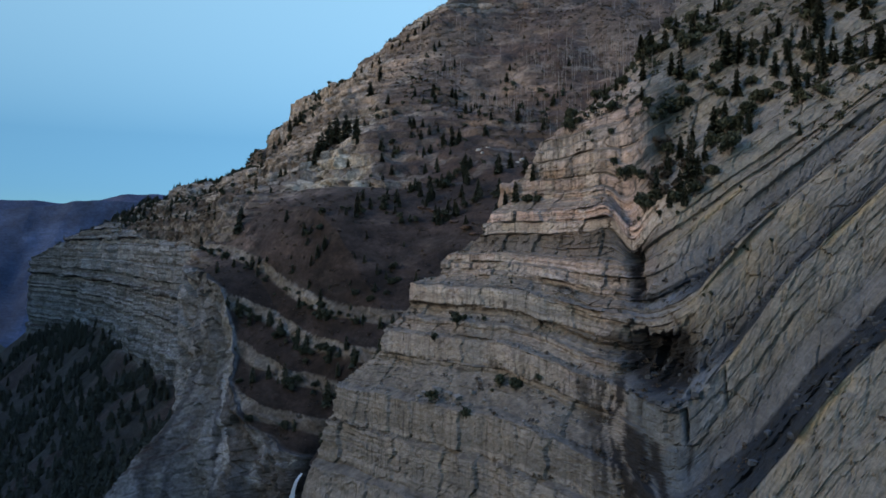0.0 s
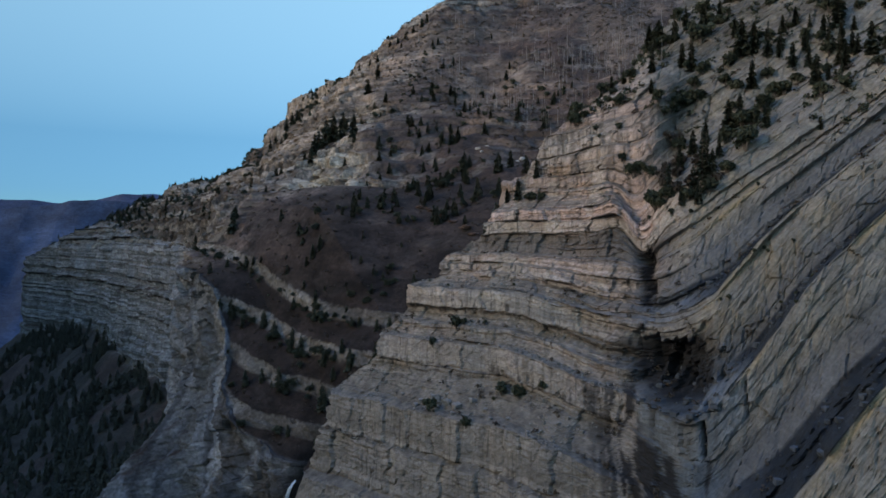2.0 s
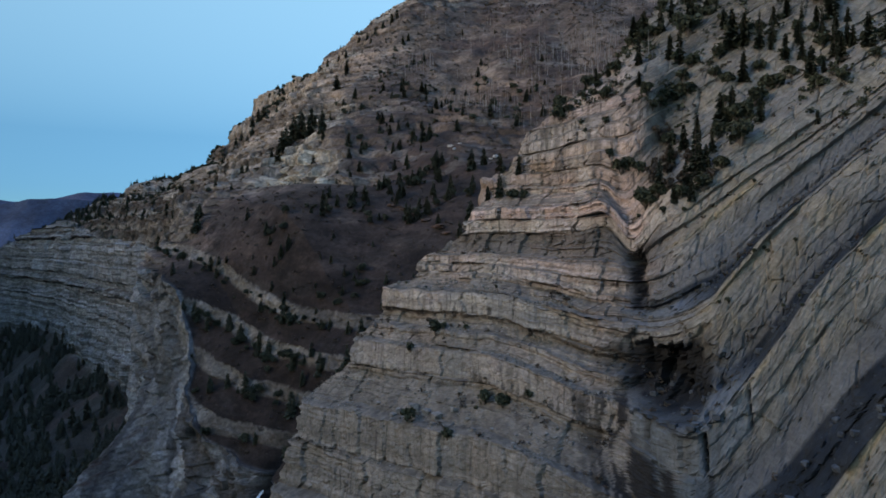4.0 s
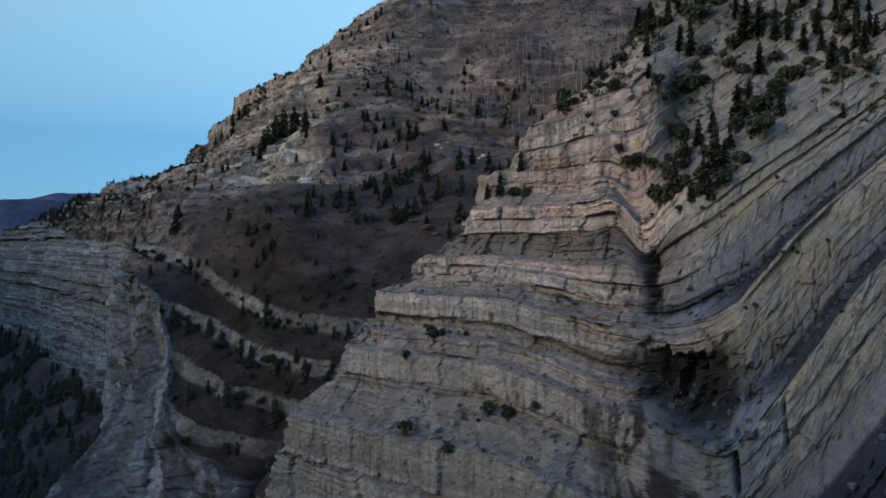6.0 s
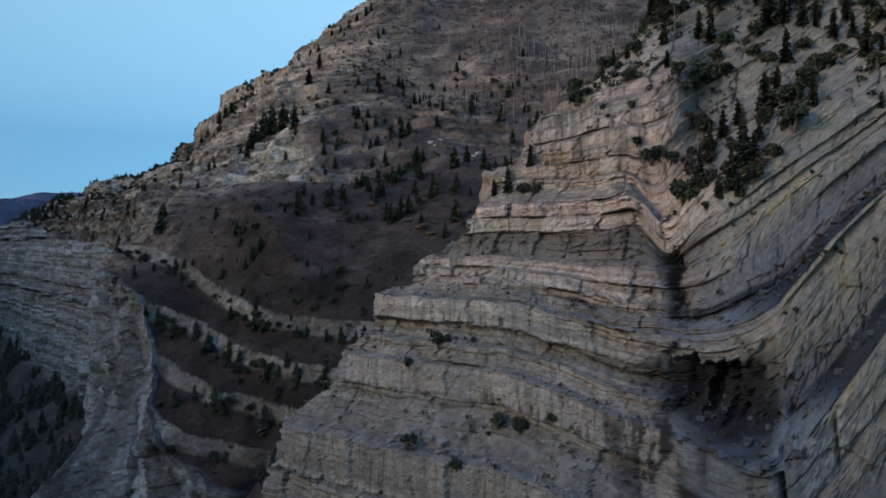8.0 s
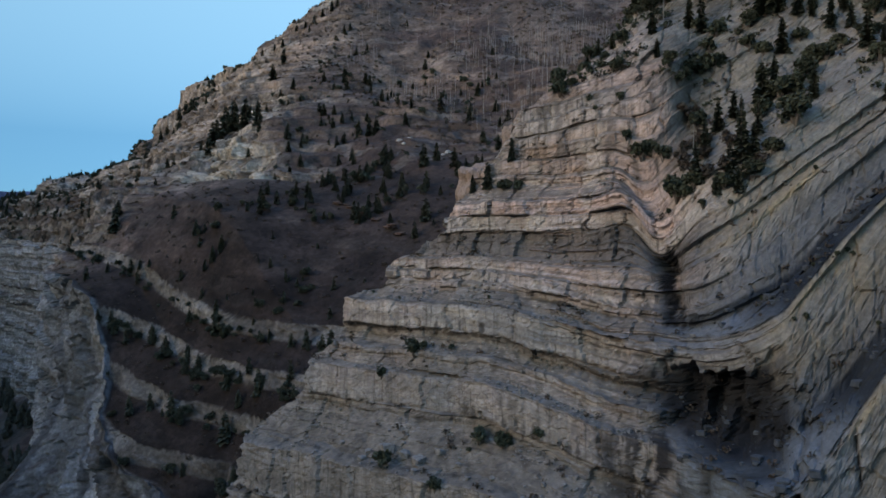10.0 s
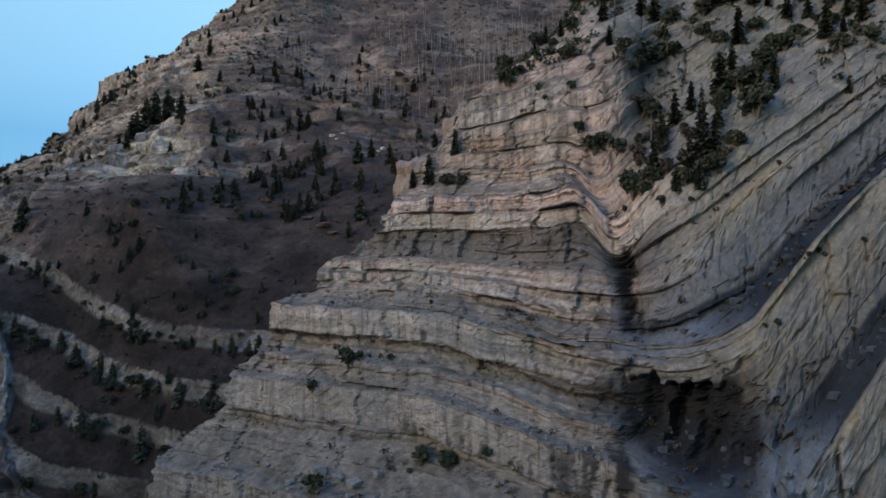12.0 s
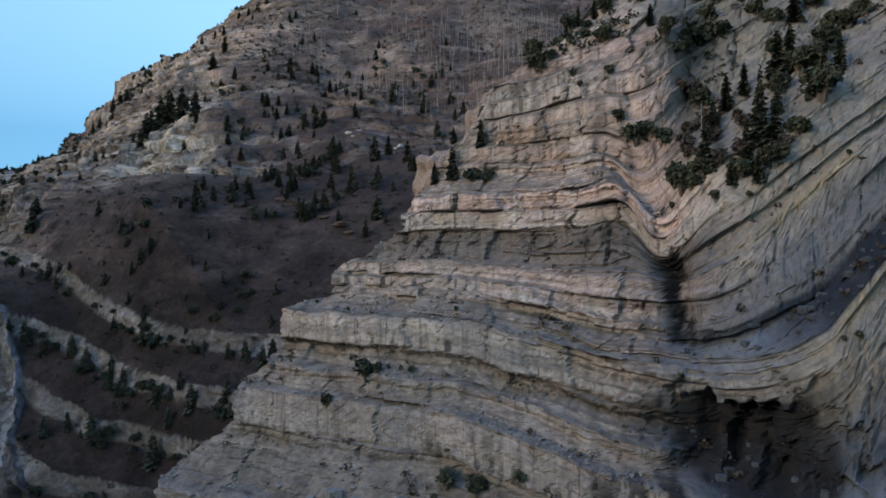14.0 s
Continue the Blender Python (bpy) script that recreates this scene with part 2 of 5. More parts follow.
# height in the beds, depth of the tilted slabs
SLABS = [(-120, 42), (-60, 62), (-45, 70), (-38, 72.5), (-37, 73), (-36.85, 77), (-36.6, 83), (-36.2, 84.5), (-35.8, 85.5), (-33, 88.5), (-30, 89.5), (-23, 91), (-21.9, 91.6),
         (-21.7, 94), (-21.2, 97.5), (-20.6, 98.3), (-20.2, 98.8), (-17, 100.6), (-12, 102), (-10.2, 103.2), (-9.3, 104), (-9.1, 107), (-8.7, 111.3), (-8.1, 112.2), (-7.7, 112.7), (-4.5, 115.4), (-1, 117),
         (-0.5, 118.6), (0.2, 118.9), (0.5, 118.2), (8, 122), (9.5, 124), (13, 130), (16, 134), (25, 142), (33, 150), (38, 156), (48, 170), (56, 182), (64, 196)]
# height in the beds, where the wall ends at its nose
NOSE = [(-120, -60), (-60, -41), (-47, -38), (-46, -36), (-37.4, -34), (-30.5, -25), (-28.7, -23.5), (-22.8, -22.5), (-20, -18.5), (-16.7, -16), (-15, -16.5),
        (-10.4, -15.5), (-8.3, -8), (-4.5, -7), (-2, -4.5), (-1.7, -2), (2.2, 3), (2.7, 4), (8.2, 6.2), (11.4, 10), (13, 10.5), (18, 15), (25, 19.5), (29, 24.5),
        (31, 28), (33, 32), (35.5, 35), (37.5, 38), (40, 41), (45, 48), (50, 54), (56, 60), (64, 68)]
FACE = FACE_LOW + FACE_MID + FACE_TOP


def fold(x, s):
    k = x - 41
    rise = 0.5 * (k + np.sqrt(k * k + 9)) - 0.25 * np.maximum(x - 85, 0)
    rise = rise * np.interp(s, [-40, -20, 0, 20, 60], [1.0, 0.98, 0.72, 0.62, 0.5])
    trough = np.interp(s, [-60, -40, -30, -20, -10, -4, 2], [3, 5, 6, 6.5, 5, 3, 0])
    trough = trough * smooth(8, 36, x) * (1 - smooth(42, 62, x))
    # a tight knee in the capping beds, and the gentle arch of the dome over it
    small = np.interp(s, [-3, 3, 10, 14, 24], [0.1, 1, 1, 0.55, 0])
    small = small * (1.1 * np.exp(-((x - 33.4) / 2.8) ** 2) - 4.7 * np.exp(-((x - 38.4) / 2.9) ** 2))
    arch = smooth(13, 24, s) * 0.16 * np.clip(x - 20, 0, 26)
    return rise - trough + small + arch


def near_cliff():
    fine = np.arange(-120, 64.001, 0.02)
    lo, ro = table(fine, FACE), table(fine, SLABS)
    arc = np.sqrt(0.02 ** 2 + np.gradient(lo) ** 2 + (0.5 * np.gradient(ro)) ** 2)
    arc = np.cumsum(arc * np.interp(fine, [-60, -48, 40, 50], [0.35, 1, 1, 0.5]))
    s = np.interp(np.arange(0, arc[-1], 0.3), arc, fine)
    xk = table(s, NOSE) + 0.5 * vnoise(s * 0.6, 3.3) + 0.5 * steps(np.floor(s / 0.9), 8)
    # along the wall: behind the nose, then along the face to beyond the last slab
    back = np.concatenate([np.linspace(110, 30, 20), np.linspace(28, 0.3, 60)])
    u = np.concatenate([np.linspace(0, 0.62, 300), np.linspace(0.6225, 1, 60)])
    S = s[:, None]
    X = np.concatenate([np.repeat(xk[:, None], len(back), 1) + np.interp(s, [-5, 8, 20, 30], [0.35, 0.22, 0.06, 0.15])[:, None] * back[None], xk[:, None] + (130 - xk[:, None]) * u[None]], 1)
    B = np.concatenate([np.repeat(back[None], len(s), 0), np.zeros((len(s), len(u)))], 1)
    S = np.repeat(S, X.shape[1], 1)
    xf = np.where(B > 0, xk[:, None], X)
    around = 1.45 * xf + 0.9 * B
    low = 5.5 * (1 - smooth(-22.8, -18, S))
    calm = 0.6 - 0.38 * smooth(38 - low, 50 - low, xf)
    wander = S + calm * (0.9 * vnoise(around * 0.045, S * 0.06, seed=41) + 0.4 * vnoise(around * 0.21, S * 0.2, seed=42) + 0.15 * vnoise(around * 0.8, S * 0.5, seed=43))
    ledge = wander / 2.3 + 0.6 * vnoise(around * 0.06, S * 0.05, seed=46)
    shelf = (np.floor(ledge) + smooth(0.72, 1.0, ledge - np.floor(ledge)) - ledge) * 2.3
    rf = smooth(38 - low, 50 - low, xf)
    climb = smooth(8, 12, S) * rf + smooth(36, 39, S) * (1 - rf)
    off, yr = table(wander + 0.85 * climb * shelf, FACE), table(wander + 0.5 * climb * shelf, SLABS)
    off = off + 0.85 * vnoise(around * 0.11, S * 0.035, seed=44)
    yl = (100 + off - 0.6 * xf) / 0.8
    w = smooth(37 - low, 47 - 1.25 * low + 8 * smooth(12, 26, S), xf)
    Y = yl * (1 - w) + yr * w
    Y = Y + B
    Z0 = S + fold(xf, S)
    # along-wall coordinate for joints and streaks
    right = smooth(38 - low, 50 - low, X)
    U = (X - 0.9 * Y) * (1 - right) + (0.72 * (X + Z0 - S) + 13 - 0.9 * table(S, SLABS)) * right
    V = 1.675 * X * (1 - right) + (0.72 * (X + Z0 - S) + 43) * right + 0.9 * B
    bed = np.searchsorted([-99, -83, -69, -57.3, -46.2, -36.6, -28.7, -22.3, -18.6, -15.2, -10, -8, -6.4, -4.4, -1.7, 2.5, 5.5, 8.5, 13.4, 16.4, 21.2, 26.2], S)
    wide = 6.5 + 3.5 * steps(bed, 4)
    jog = U / wide + 3.7 * steps(bed, 5) + 0.22 * vnoise(S * 0.4, U * 0.15, seed=6)
    cell = np.floor(jog)
    near = np.minimum(jog - cell, 1 - jog + cell) * wide
    open_joint = smooth(0.0, 0.4, vnoise(cell * 3.1 + bed, S * 0.25, seed=3))
    thin = smooth(-0.2, 0.3, vnoise(bed * 5.7, U * 0.03, seed=11))
    massive = sum(smooth(a, a + 0.5, S) * (1 - smooth(b - 0.5, b, S)) for a, b in ((-28.8, -23), (-15.3, -10.6), (-46, -37.6))) * (1 - smooth(14, 26, X))
    thin = thin * (1 - 0.75 * massive)
    h = 0.9 * vnoise(U * 0.06, bed * 7.3, seed=1) + 0.5 * steps(cell + bed * 131, 2) * (1 - 0.7 * right)
    h = h - 0.7 * np.exp(-near / 0.2) * open_joint
    h = h + (0.03 + 0.14 * thin) * (1 - 0.75 * right) * steps(np.floor(S / 0.6 + 0.8 * vnoise(U * 0.08, S * 0.1, seed=12)), 9)
    h = h + 0.3 * fbm(X * 0.16, Y * 0.16, Z0 * 0.16, 20, 3) + 0.12 * fbm(X * 0.9, Y * 0.9, Z0 * 0.9, 30, 3)
    # broken blocks on the tilted slabs
    skew = S + 0.35 * U
    coarse, gap_a = facets(U / 7.5 + 0.25 * vnoise(U * 0.1, S * 0.1, seed=13), skew / 3.4, 15)
    middle, gap_b = facets(U / 2.8 + 0.3 * vnoise(U * 0.3, S * 0.3, seed=14), (S - 0.25 * U) / 1.7, 25)
    chips, _ = facets(U / 1.2, S / 0.75, 35)
    h = h + right * (0.4 * coarse + 0.17 * middle + 0.22 * steps(np.floor(wander / 1.7 + 0.3 * vnoise(U * 0.06, S * 0.1, seed=169)), 170) - 0.2 * np.exp(-gap_a / 0.035) * smooth(-0.3, 0.3, vnoise(U * 0.2, S * 0.2, seed=16)))
    # towards the bend the massive beds part into thin ones
    parted = smooth(12, 24, X) * (1 - smooth(41, 47, X)) * smooth(-20, -17, S) * (1 - smooth(12, 16, S))
    h = h + parted * (1 - 0.5 * smooth(1, 4, S)) * (0.42 * steps(np.floor(wander / 1.05 + 0.5 * vnoise(U * 0.05, S * 0.1, seed=38)), 37) + 0.2 * steps(np.floor(wander / 0.5), 39))
    h = h + (1 - right) * (0.08 + 0.2 * (1 - massive)) * middle + (0.1 + 0.04 * right) * chips
    floor_rough = sum(np.exp(-((wander - c) / 0.7) ** 2) for c in (-36.6, -21.2, -8.7)) * smooth(34, 42, X)
    h = h + floor_rough * (1.9 * fbm(X * 0.35, Y * 0.35, Z0 * 0.1, 55, 3) + 0.5 * steps(np.floor(Y / 1.3 + 0.5 * vnoise(X * 0.1, Y * 0.1, seed=56)), 54))
    broken = smooth(-23.4, -22.4, S) * (1 - smooth(-18, -16, S)) * smooth(31, 35, X) * (1 - smooth(46, 50, X))
    # below it the bed stands in columns parted by black clefts
    columns = smooth(33, 36.5, X) * (1 - smooth(46, 50, X)) * smooth(-29.6, -28.7, S) * (1 - smooth(-23.3, -22.5, S))
    shaft = V / 4.6 + 0.35 * vnoise(V * 0.3, S * 0.12, seed=173)
    cleft = np.minimum(shaft % 1, 1 - shaft % 1) * 4.6
    black = np.exp(-(cleft / 0.45) ** 2) * smooth(-0.5, 0.2, vnoise(np.round(shaft) * 2.3, S * 0.2, seed=174))
    h = h + columns * (0.7 * steps(np.floor(shaft), 175) - 1.6 * black)
    h = h + broken * (0.9 * middle + 0.35 * chips + 0.5 * coarse)
    # undercut caves below the massive beds
    h = h - 0.4 * np.exp(-((S + 16.0) / 0.5) ** 2) * smooth(-0.2, 0.3, vnoise(U * 0.16, 4.4, seed=17)) - 0.4 * np.exp(-((S + 29.0) / 0.5) ** 2) * smooth(-0.1, 0.4, vnoise(U * 0.13, 7.4, seed=18))
    h = h - 5 * np.exp(-((X - 38.5) / 1.1) ** 2) * smooth(-9, -6, S) * (1 - smooth(0, 3, S)) - 8 * np.exp(-((X - 40.3) / 4.0) ** 2) * smooth(-22, -20.5, S) * (1 - smooth(-13.6, -12.8, S + 1.3 * vnoise(U * 0.35, 2.2, seed=166) + 0.8 * vnoise(U * 1.1, 3.1, seed=167))) * (0.6 + 0.4 * vnoise(U * 0.5, S * 0.3, seed=19))
    h = h * np.where(B > 40, 0.5, 1)
    # a wooded gully between the rounded dome and the slabs
    gully = np.exp(-((X - 47 - 0.35 * (S - 18)) / 5) ** 2) * smooth(7, 14, S) * (1 - smooth(22, 31, S))
    Y = Y + 2.5 * gully
    dip = np.interp(wander, [-36.9, -36.3, -29], [0, -3.5, 0]) + np.interp(wander, [-21.9, -20.9, -14], [0, -4.5, 0]) + np.interp(wander, [-9.3, -8.3, -3], [0, -4.5, 0])
    Z = S + fold(xf, S) + dip * smooth(44, 53, X) + 0.25 * vnoise(U * 0.12, S * 0.2, seed=40)
    pos = np.stack([X - 0.6 * h, Y - 0.8 * h, Z + 0.12 * fbm(X * 0.5, Y * 0.5, Z0 * 0.5, 50, 3)], -1)
    up = upness(pos)
    warm, grey, dark, olive, pale = (np.array(c) for c in ((0.38, 0.276, 0.235), (0.25, 0.228, 0.208), (0.1, 0.095, 0.09), (0.212, 0.197, 0.168), (0.32, 0.28, 0.24)))
    tone = (steps(bed, 60) * 0.5 + 0.5)
    col = mix(np.broadcast_to(grey, pos.shape), warm, np.clip(tone * 0.9 + 0.6 * vnoise(U * 0.05, S * 0.08, seed=61) + 0.15, 0, 1) * smooth(-34, -6, S) * (1 - 0.5 * right))
    col = mix(col, pale, 0.55 * smooth(0.1, 0.5, fbm(U * 0.18, S * 0.12, 0.0, 67, 3)))
    col = col * (0.85 + 0.3 * steps(np.floor(wander / 1.4), 68) * (0.5 - 0.35 * right))[..., None]
    col = col * (1 + 0.32 * smooth(-18, -8, S) * (1 - 0.3 * right))[..., None]
    col = col * (1 + 0.2 * smooth(2.2, 3, S) * (1 - right))[..., None]
    col = mix(col, dark, smooth(-1.9, -1.3, S) * (1 - smooth(2.0, 2.5, S)) * 0.75 * (1 - right))
    col = mix(col, np.array((0.42, 0.27, 0.17)), 0.6 * smooth(12.5, 13.5, S) * (1 - smooth(18, 21, S)) * smooth(-0.1, 0.5, vnoise(U * 0.1, S * 0.3, seed=62)) * (1 - right))
    col = mix(col, olive, right * 0.7)
    col = mix(col, np.array((0.42, 0.31, 0.16)), right * 0.18 * smooth(0.3, 0.7, fbm(X * 0.16, Y * 0.16, Z0 * 0.16, 63, 4)))
    scree = np.array((0.135, 0.112, 0.092)) * (1 + 0.5 * np.clip(fbm(X * 0.9, Y * 0.9, Z0 * 0.6, 160, 4), -0.8, 0.9))[..., None]
    col = mix(col, scree, np.clip(smooth(0.4, 0.7, up) * (0.85 - 0.35 * right), 0, 1))
    col = mix(col, np.array((0.1, 0.085, 0.068)), 0.6 * gully)
    soil = smooth(19, 27, S) * smooth(40, 50, X) * smooth(-0.35, 0.1, fbm(X * 0.12, Y * 0.12, Z0 * 0.12, 171, 3)) * smooth(0.2, 0.4, up)
    col = mix(col, np.array((0.075, 0.064, 0.05)), 0.75 * soil)
    stain = smooth(0.1, 0.6, fbm(V * 0.8, S * 0.06 + bed * 3.1, 0.0, 65, 4)) * (1 - smooth(0.3, 0.5, up)) * (0.3 + 0.5 * smooth(-0.2, 0.3, vnoise(U * 0.05, bed * 2.2, seed=66)))
    col = mix(col, np.array((0.06, 0.052, 0.046)), stain * 0.8 * (0.35 + 0.65 * smooth(-42, -32, S)) * (1 - 0.5 * right))
    n = wander / 1.15
    line = np.exp(-((n - np.round(n)) / 0.09) ** 2) * smooth(-0.1, 0.35, vnoise(U * 0.08, np.round(n) * 3.3, seed=45))
    col = col * (1 - 0.5 * line * (1 - 0.25 * right) * (1 - 0.6 * massive))[..., None]
    # dark cracks between the slabs' blocks
    split = np.maximum(np.exp(-gap_a / 0.03) * smooth(-0.2, 0.3, vnoise(U * 0.15, S * 0.2, seed=16)), 0.7 * np.exp(-gap_b / 0.05) * smooth(0.0, 0.4, vnoise(U * 0.25, S * 0.3, seed=36)))
    col = mix(col, np.array((0.04, 0.04, 0.042)), 0.3 * right * split)
    col = col * (1 + 0.13 * smooth(-40, -30, S) * (1 - smooth(-6, 0, S)) * (1 - right))[..., None]
    lip = sum(np.exp(-((wander - c) / 0.7) ** 2) for c in (-37.9, -22.8, -10.2, -1.4))
    col = mix(col, np.array((0.4, 0.3, 0.16)), right * 0.55 * lip * smooth(-0.25, 0.3, vnoise(U * 0.09, S * 0.05, seed=57)))
    # shade in the gullies between slabs, coloured onto their floors and lower walls
    gully_shade = sum(smooth(a, b, wander) * (1 - smooth(c, d, wander)) * smooth(e, e + 6, X) for a, b, c, d, e in ((-37.4, -36.9, -35.9, -35.3, 33), (-22.3, -21.8, -20.3, -19.6, 44), (-9.7, -9.25, -7.9, -7.2, 33)))
    wall_shade = sum(smooth(a, b, wander) * (1 - smooth(c, d, wander)) for a, b, c, d in ((-37.4, -36.9, -33, -30), (-22.3, -21.8, -18.5, -15.5), (-9.7, -9.25, -5.5, -2.5)))
    col = mix(col, np.array((0.07, 0.08, 0.096)), 0.6 * np.clip(wall_shade, 0, 1) * np.maximum(right, smooth(38, 43, X) * (S > -12)))
    col = mix(col, np.array((0.017, 0.021, 0.027)), np.clip(1.5 * gully_shade, 0, 1) * smooth(33, 41, X) * (0.88 + 0.12 * smooth(-0.3, 0.3, vnoise(U * 0.4, S * 0.4, seed=58))))
    # the cave's shade painted near black, along with wet streaks around the bend
    wet_shade = 1.8 * np.exp(-((X - 39.5) / 4.8) ** 2) * smooth(-21.8, -19.6, S) * (1 - smooth(-14, -12.9, S)) * (0.6 + 0.45 * smooth(-0.3, 0.3, fbm(U * 0.3, S * 0.15, 0.0, 64, 3)))
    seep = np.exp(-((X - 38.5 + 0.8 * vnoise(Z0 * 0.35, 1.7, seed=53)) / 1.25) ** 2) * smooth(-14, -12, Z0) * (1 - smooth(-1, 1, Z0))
    wet_shade = wet_shade + smooth(0.25, 0.55, seep * (0.75 + 0.6 * fbm(U * 0.8, S * 0.3, 0.0, 52, 3)) * (0.75 + 0.35 * smooth(-7, -4, Z0)))
    wet_shade = wet_shade + 0.75 * np.exp(-((X - 35) / 8) ** 2) * smooth(-52, -44, Z0) * (1 - smooth(-29, -26, Z0)) * 1.1 * smooth(0.0, 0.18, fbm(V * 0.6, S * 0.13, 0.0, 69, 4))
    wet_shade = wet_shade + 0.35 * np.exp(-((X - 38) / 4.5) ** 2) * smooth(-50, -45, Z0) * (1 - smooth(-28, -25, Z0)) * (0.55 + 0.45 * smooth(-0.2, 0.3, fbm(V * 0.35, S * 0.2, 0.0, 50, 4)))
    col = mix(col, np.array((0.2, 0.21, 0.235)), 0.7 * np.exp(-((X - 41.5) / 4) ** 2) * smooth(-10.5, -10, S) * (1 - smooth(-8.6, -7.8, S)))
    # the rock turns greyer and bluer low in the bend
    darker = np.exp(-((X - 39.5) / 5) ** 2) * smooth(-60, -45, Z0) * (1 - smooth(-2, 6, Z0)) * (0.6 + 0.4 * smooth(-0.3, 0.3, fbm(U * 0.2, S * 0.1, 0.0, 51, 3)))
    col = mix(col, np.array((0.1, 0.112, 0.13)), 0.5 * darker)
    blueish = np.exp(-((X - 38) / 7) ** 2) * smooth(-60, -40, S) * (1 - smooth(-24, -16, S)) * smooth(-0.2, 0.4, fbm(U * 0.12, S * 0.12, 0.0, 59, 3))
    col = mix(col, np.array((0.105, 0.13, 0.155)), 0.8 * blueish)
    col = mix(col, np.array((0.112, 0.12, 0.13)) * (1 + 0.6 * middle)[..., None], 0.75 * broken)
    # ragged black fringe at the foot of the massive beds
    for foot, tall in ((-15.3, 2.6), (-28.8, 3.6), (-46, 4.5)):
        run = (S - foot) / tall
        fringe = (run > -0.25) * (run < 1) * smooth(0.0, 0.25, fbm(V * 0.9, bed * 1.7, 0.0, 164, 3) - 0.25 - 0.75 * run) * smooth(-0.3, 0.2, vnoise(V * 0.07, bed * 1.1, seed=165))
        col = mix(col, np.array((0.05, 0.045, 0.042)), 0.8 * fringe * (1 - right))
    col = mix(col, np.array((0.016, 0.016, 0.018)), np.clip(wet_shade * 1.35, 0, 0.96) * (1 - 0.8 * columns))
    col = mix(col, np.array((0.165, 0.182, 0.2)) * (1 + 0.35 * fbm(V * 0.5, S * 0.12, 0.0, 176, 3))[..., None], 0.7 * columns)
    col = mix(col, np.array((0.018, 0.018, 0.02)), 0.9 * columns * black)
    steep = 1 - smooth(0.3, 0.6, up)
    strat = np.stack([V, S, steep * (1 - 0.65 * right)], -1)
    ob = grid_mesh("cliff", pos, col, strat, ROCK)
    return tagged(ob, "grey and tan bedded limestone cliff folding up into tilted slabs", "cliff", kind="structure"), pos, up, np.clip(np.clip(gully_shade, 0, 1) * smooth(36, 42, X) * (X < 75) + 0.8 * broken, 0, 1)


cliff, cliff_pos, cliff_up, cliff_floor = near_cliff()

# ---- the mountain behind: one long face with a bowl, stepped ledges and a cliffed rim ----
ALONG = Vector((-0.64, 0.77))
INTO = Vector((0.77, 0.64))
FOOT = Vector((-245, 545))
Q_KNOTS = [-40, -15, 28, 60, 103, 150, 190, 290, 412, 900]
HEIGHTS = [(-330, (-57, -32, -5, 15, 40, 62, 85, 145, 215, 620)), (-284, (-47, 8, 22, 34, 50, 75, 105, 158, 225, 620)),
           (-240, (-8, 22, 34, 50, 64, 88, 120, 172, 235, 620)), (-200, (5, 24, 48, 74, 96, 112, 142, 188, 245, 620)),
           (-150, (6, 26, 56, 84, 104, 135, 160, 205, 252, 620)), (-75, (0, 22, 56, 85, 128, 172, 212, 284, 345, 580))]
HEIGHTS_FAR = [(20, (-8, 12, 52, 80, 115, 178, 204, 252, 262, 170)), (140, (-8, 12, 46, 58, 87, 174, 192, 175, 130, 20)),
               (280, (-8, 10, 40, 66, 84, 94, 92, 60, 30, -60)), (410, (-5, 20, 45, 60, 72, 70, 60, 30, 0, -90)),
               (620, (0, 10, 20, 30, 36, 34, 24, -10, -50, -160)), (900, (-60, -50, -40, -36, -34, -34, -40, -60, -100, -220))]
RIM = [(-420, -40), (-330, -58), (-300, -68), (-240, -63), (-170, -61), (-100, -25), (0, -4), (400, -2), (600, -20), (800, -70), (840, -40), (1200, 200)]
RIM_TOP = [(-420, -100), (-330, -88), (-300, -80), (-275, -62), (-242, -20), (-210, -13), (-170, -15), (0, -2), (250, 12), (400, 30), (600, 16), (800, -30), (1200, -120)]
CLIFF_FOOT = [(-420, -190), (-330, -165), (-290, -172), (-240, -160), (-205, -135), (-100, -122), (300, -126), (420, -110), (800, -150), (1200, -240)]
BED_LIFT = [(-330, 0), (-305, 1.5), (-281, 6.5), (-256, 14), (-239, 21), (-216, 27.5), (-180, 34), (-120, 36)]


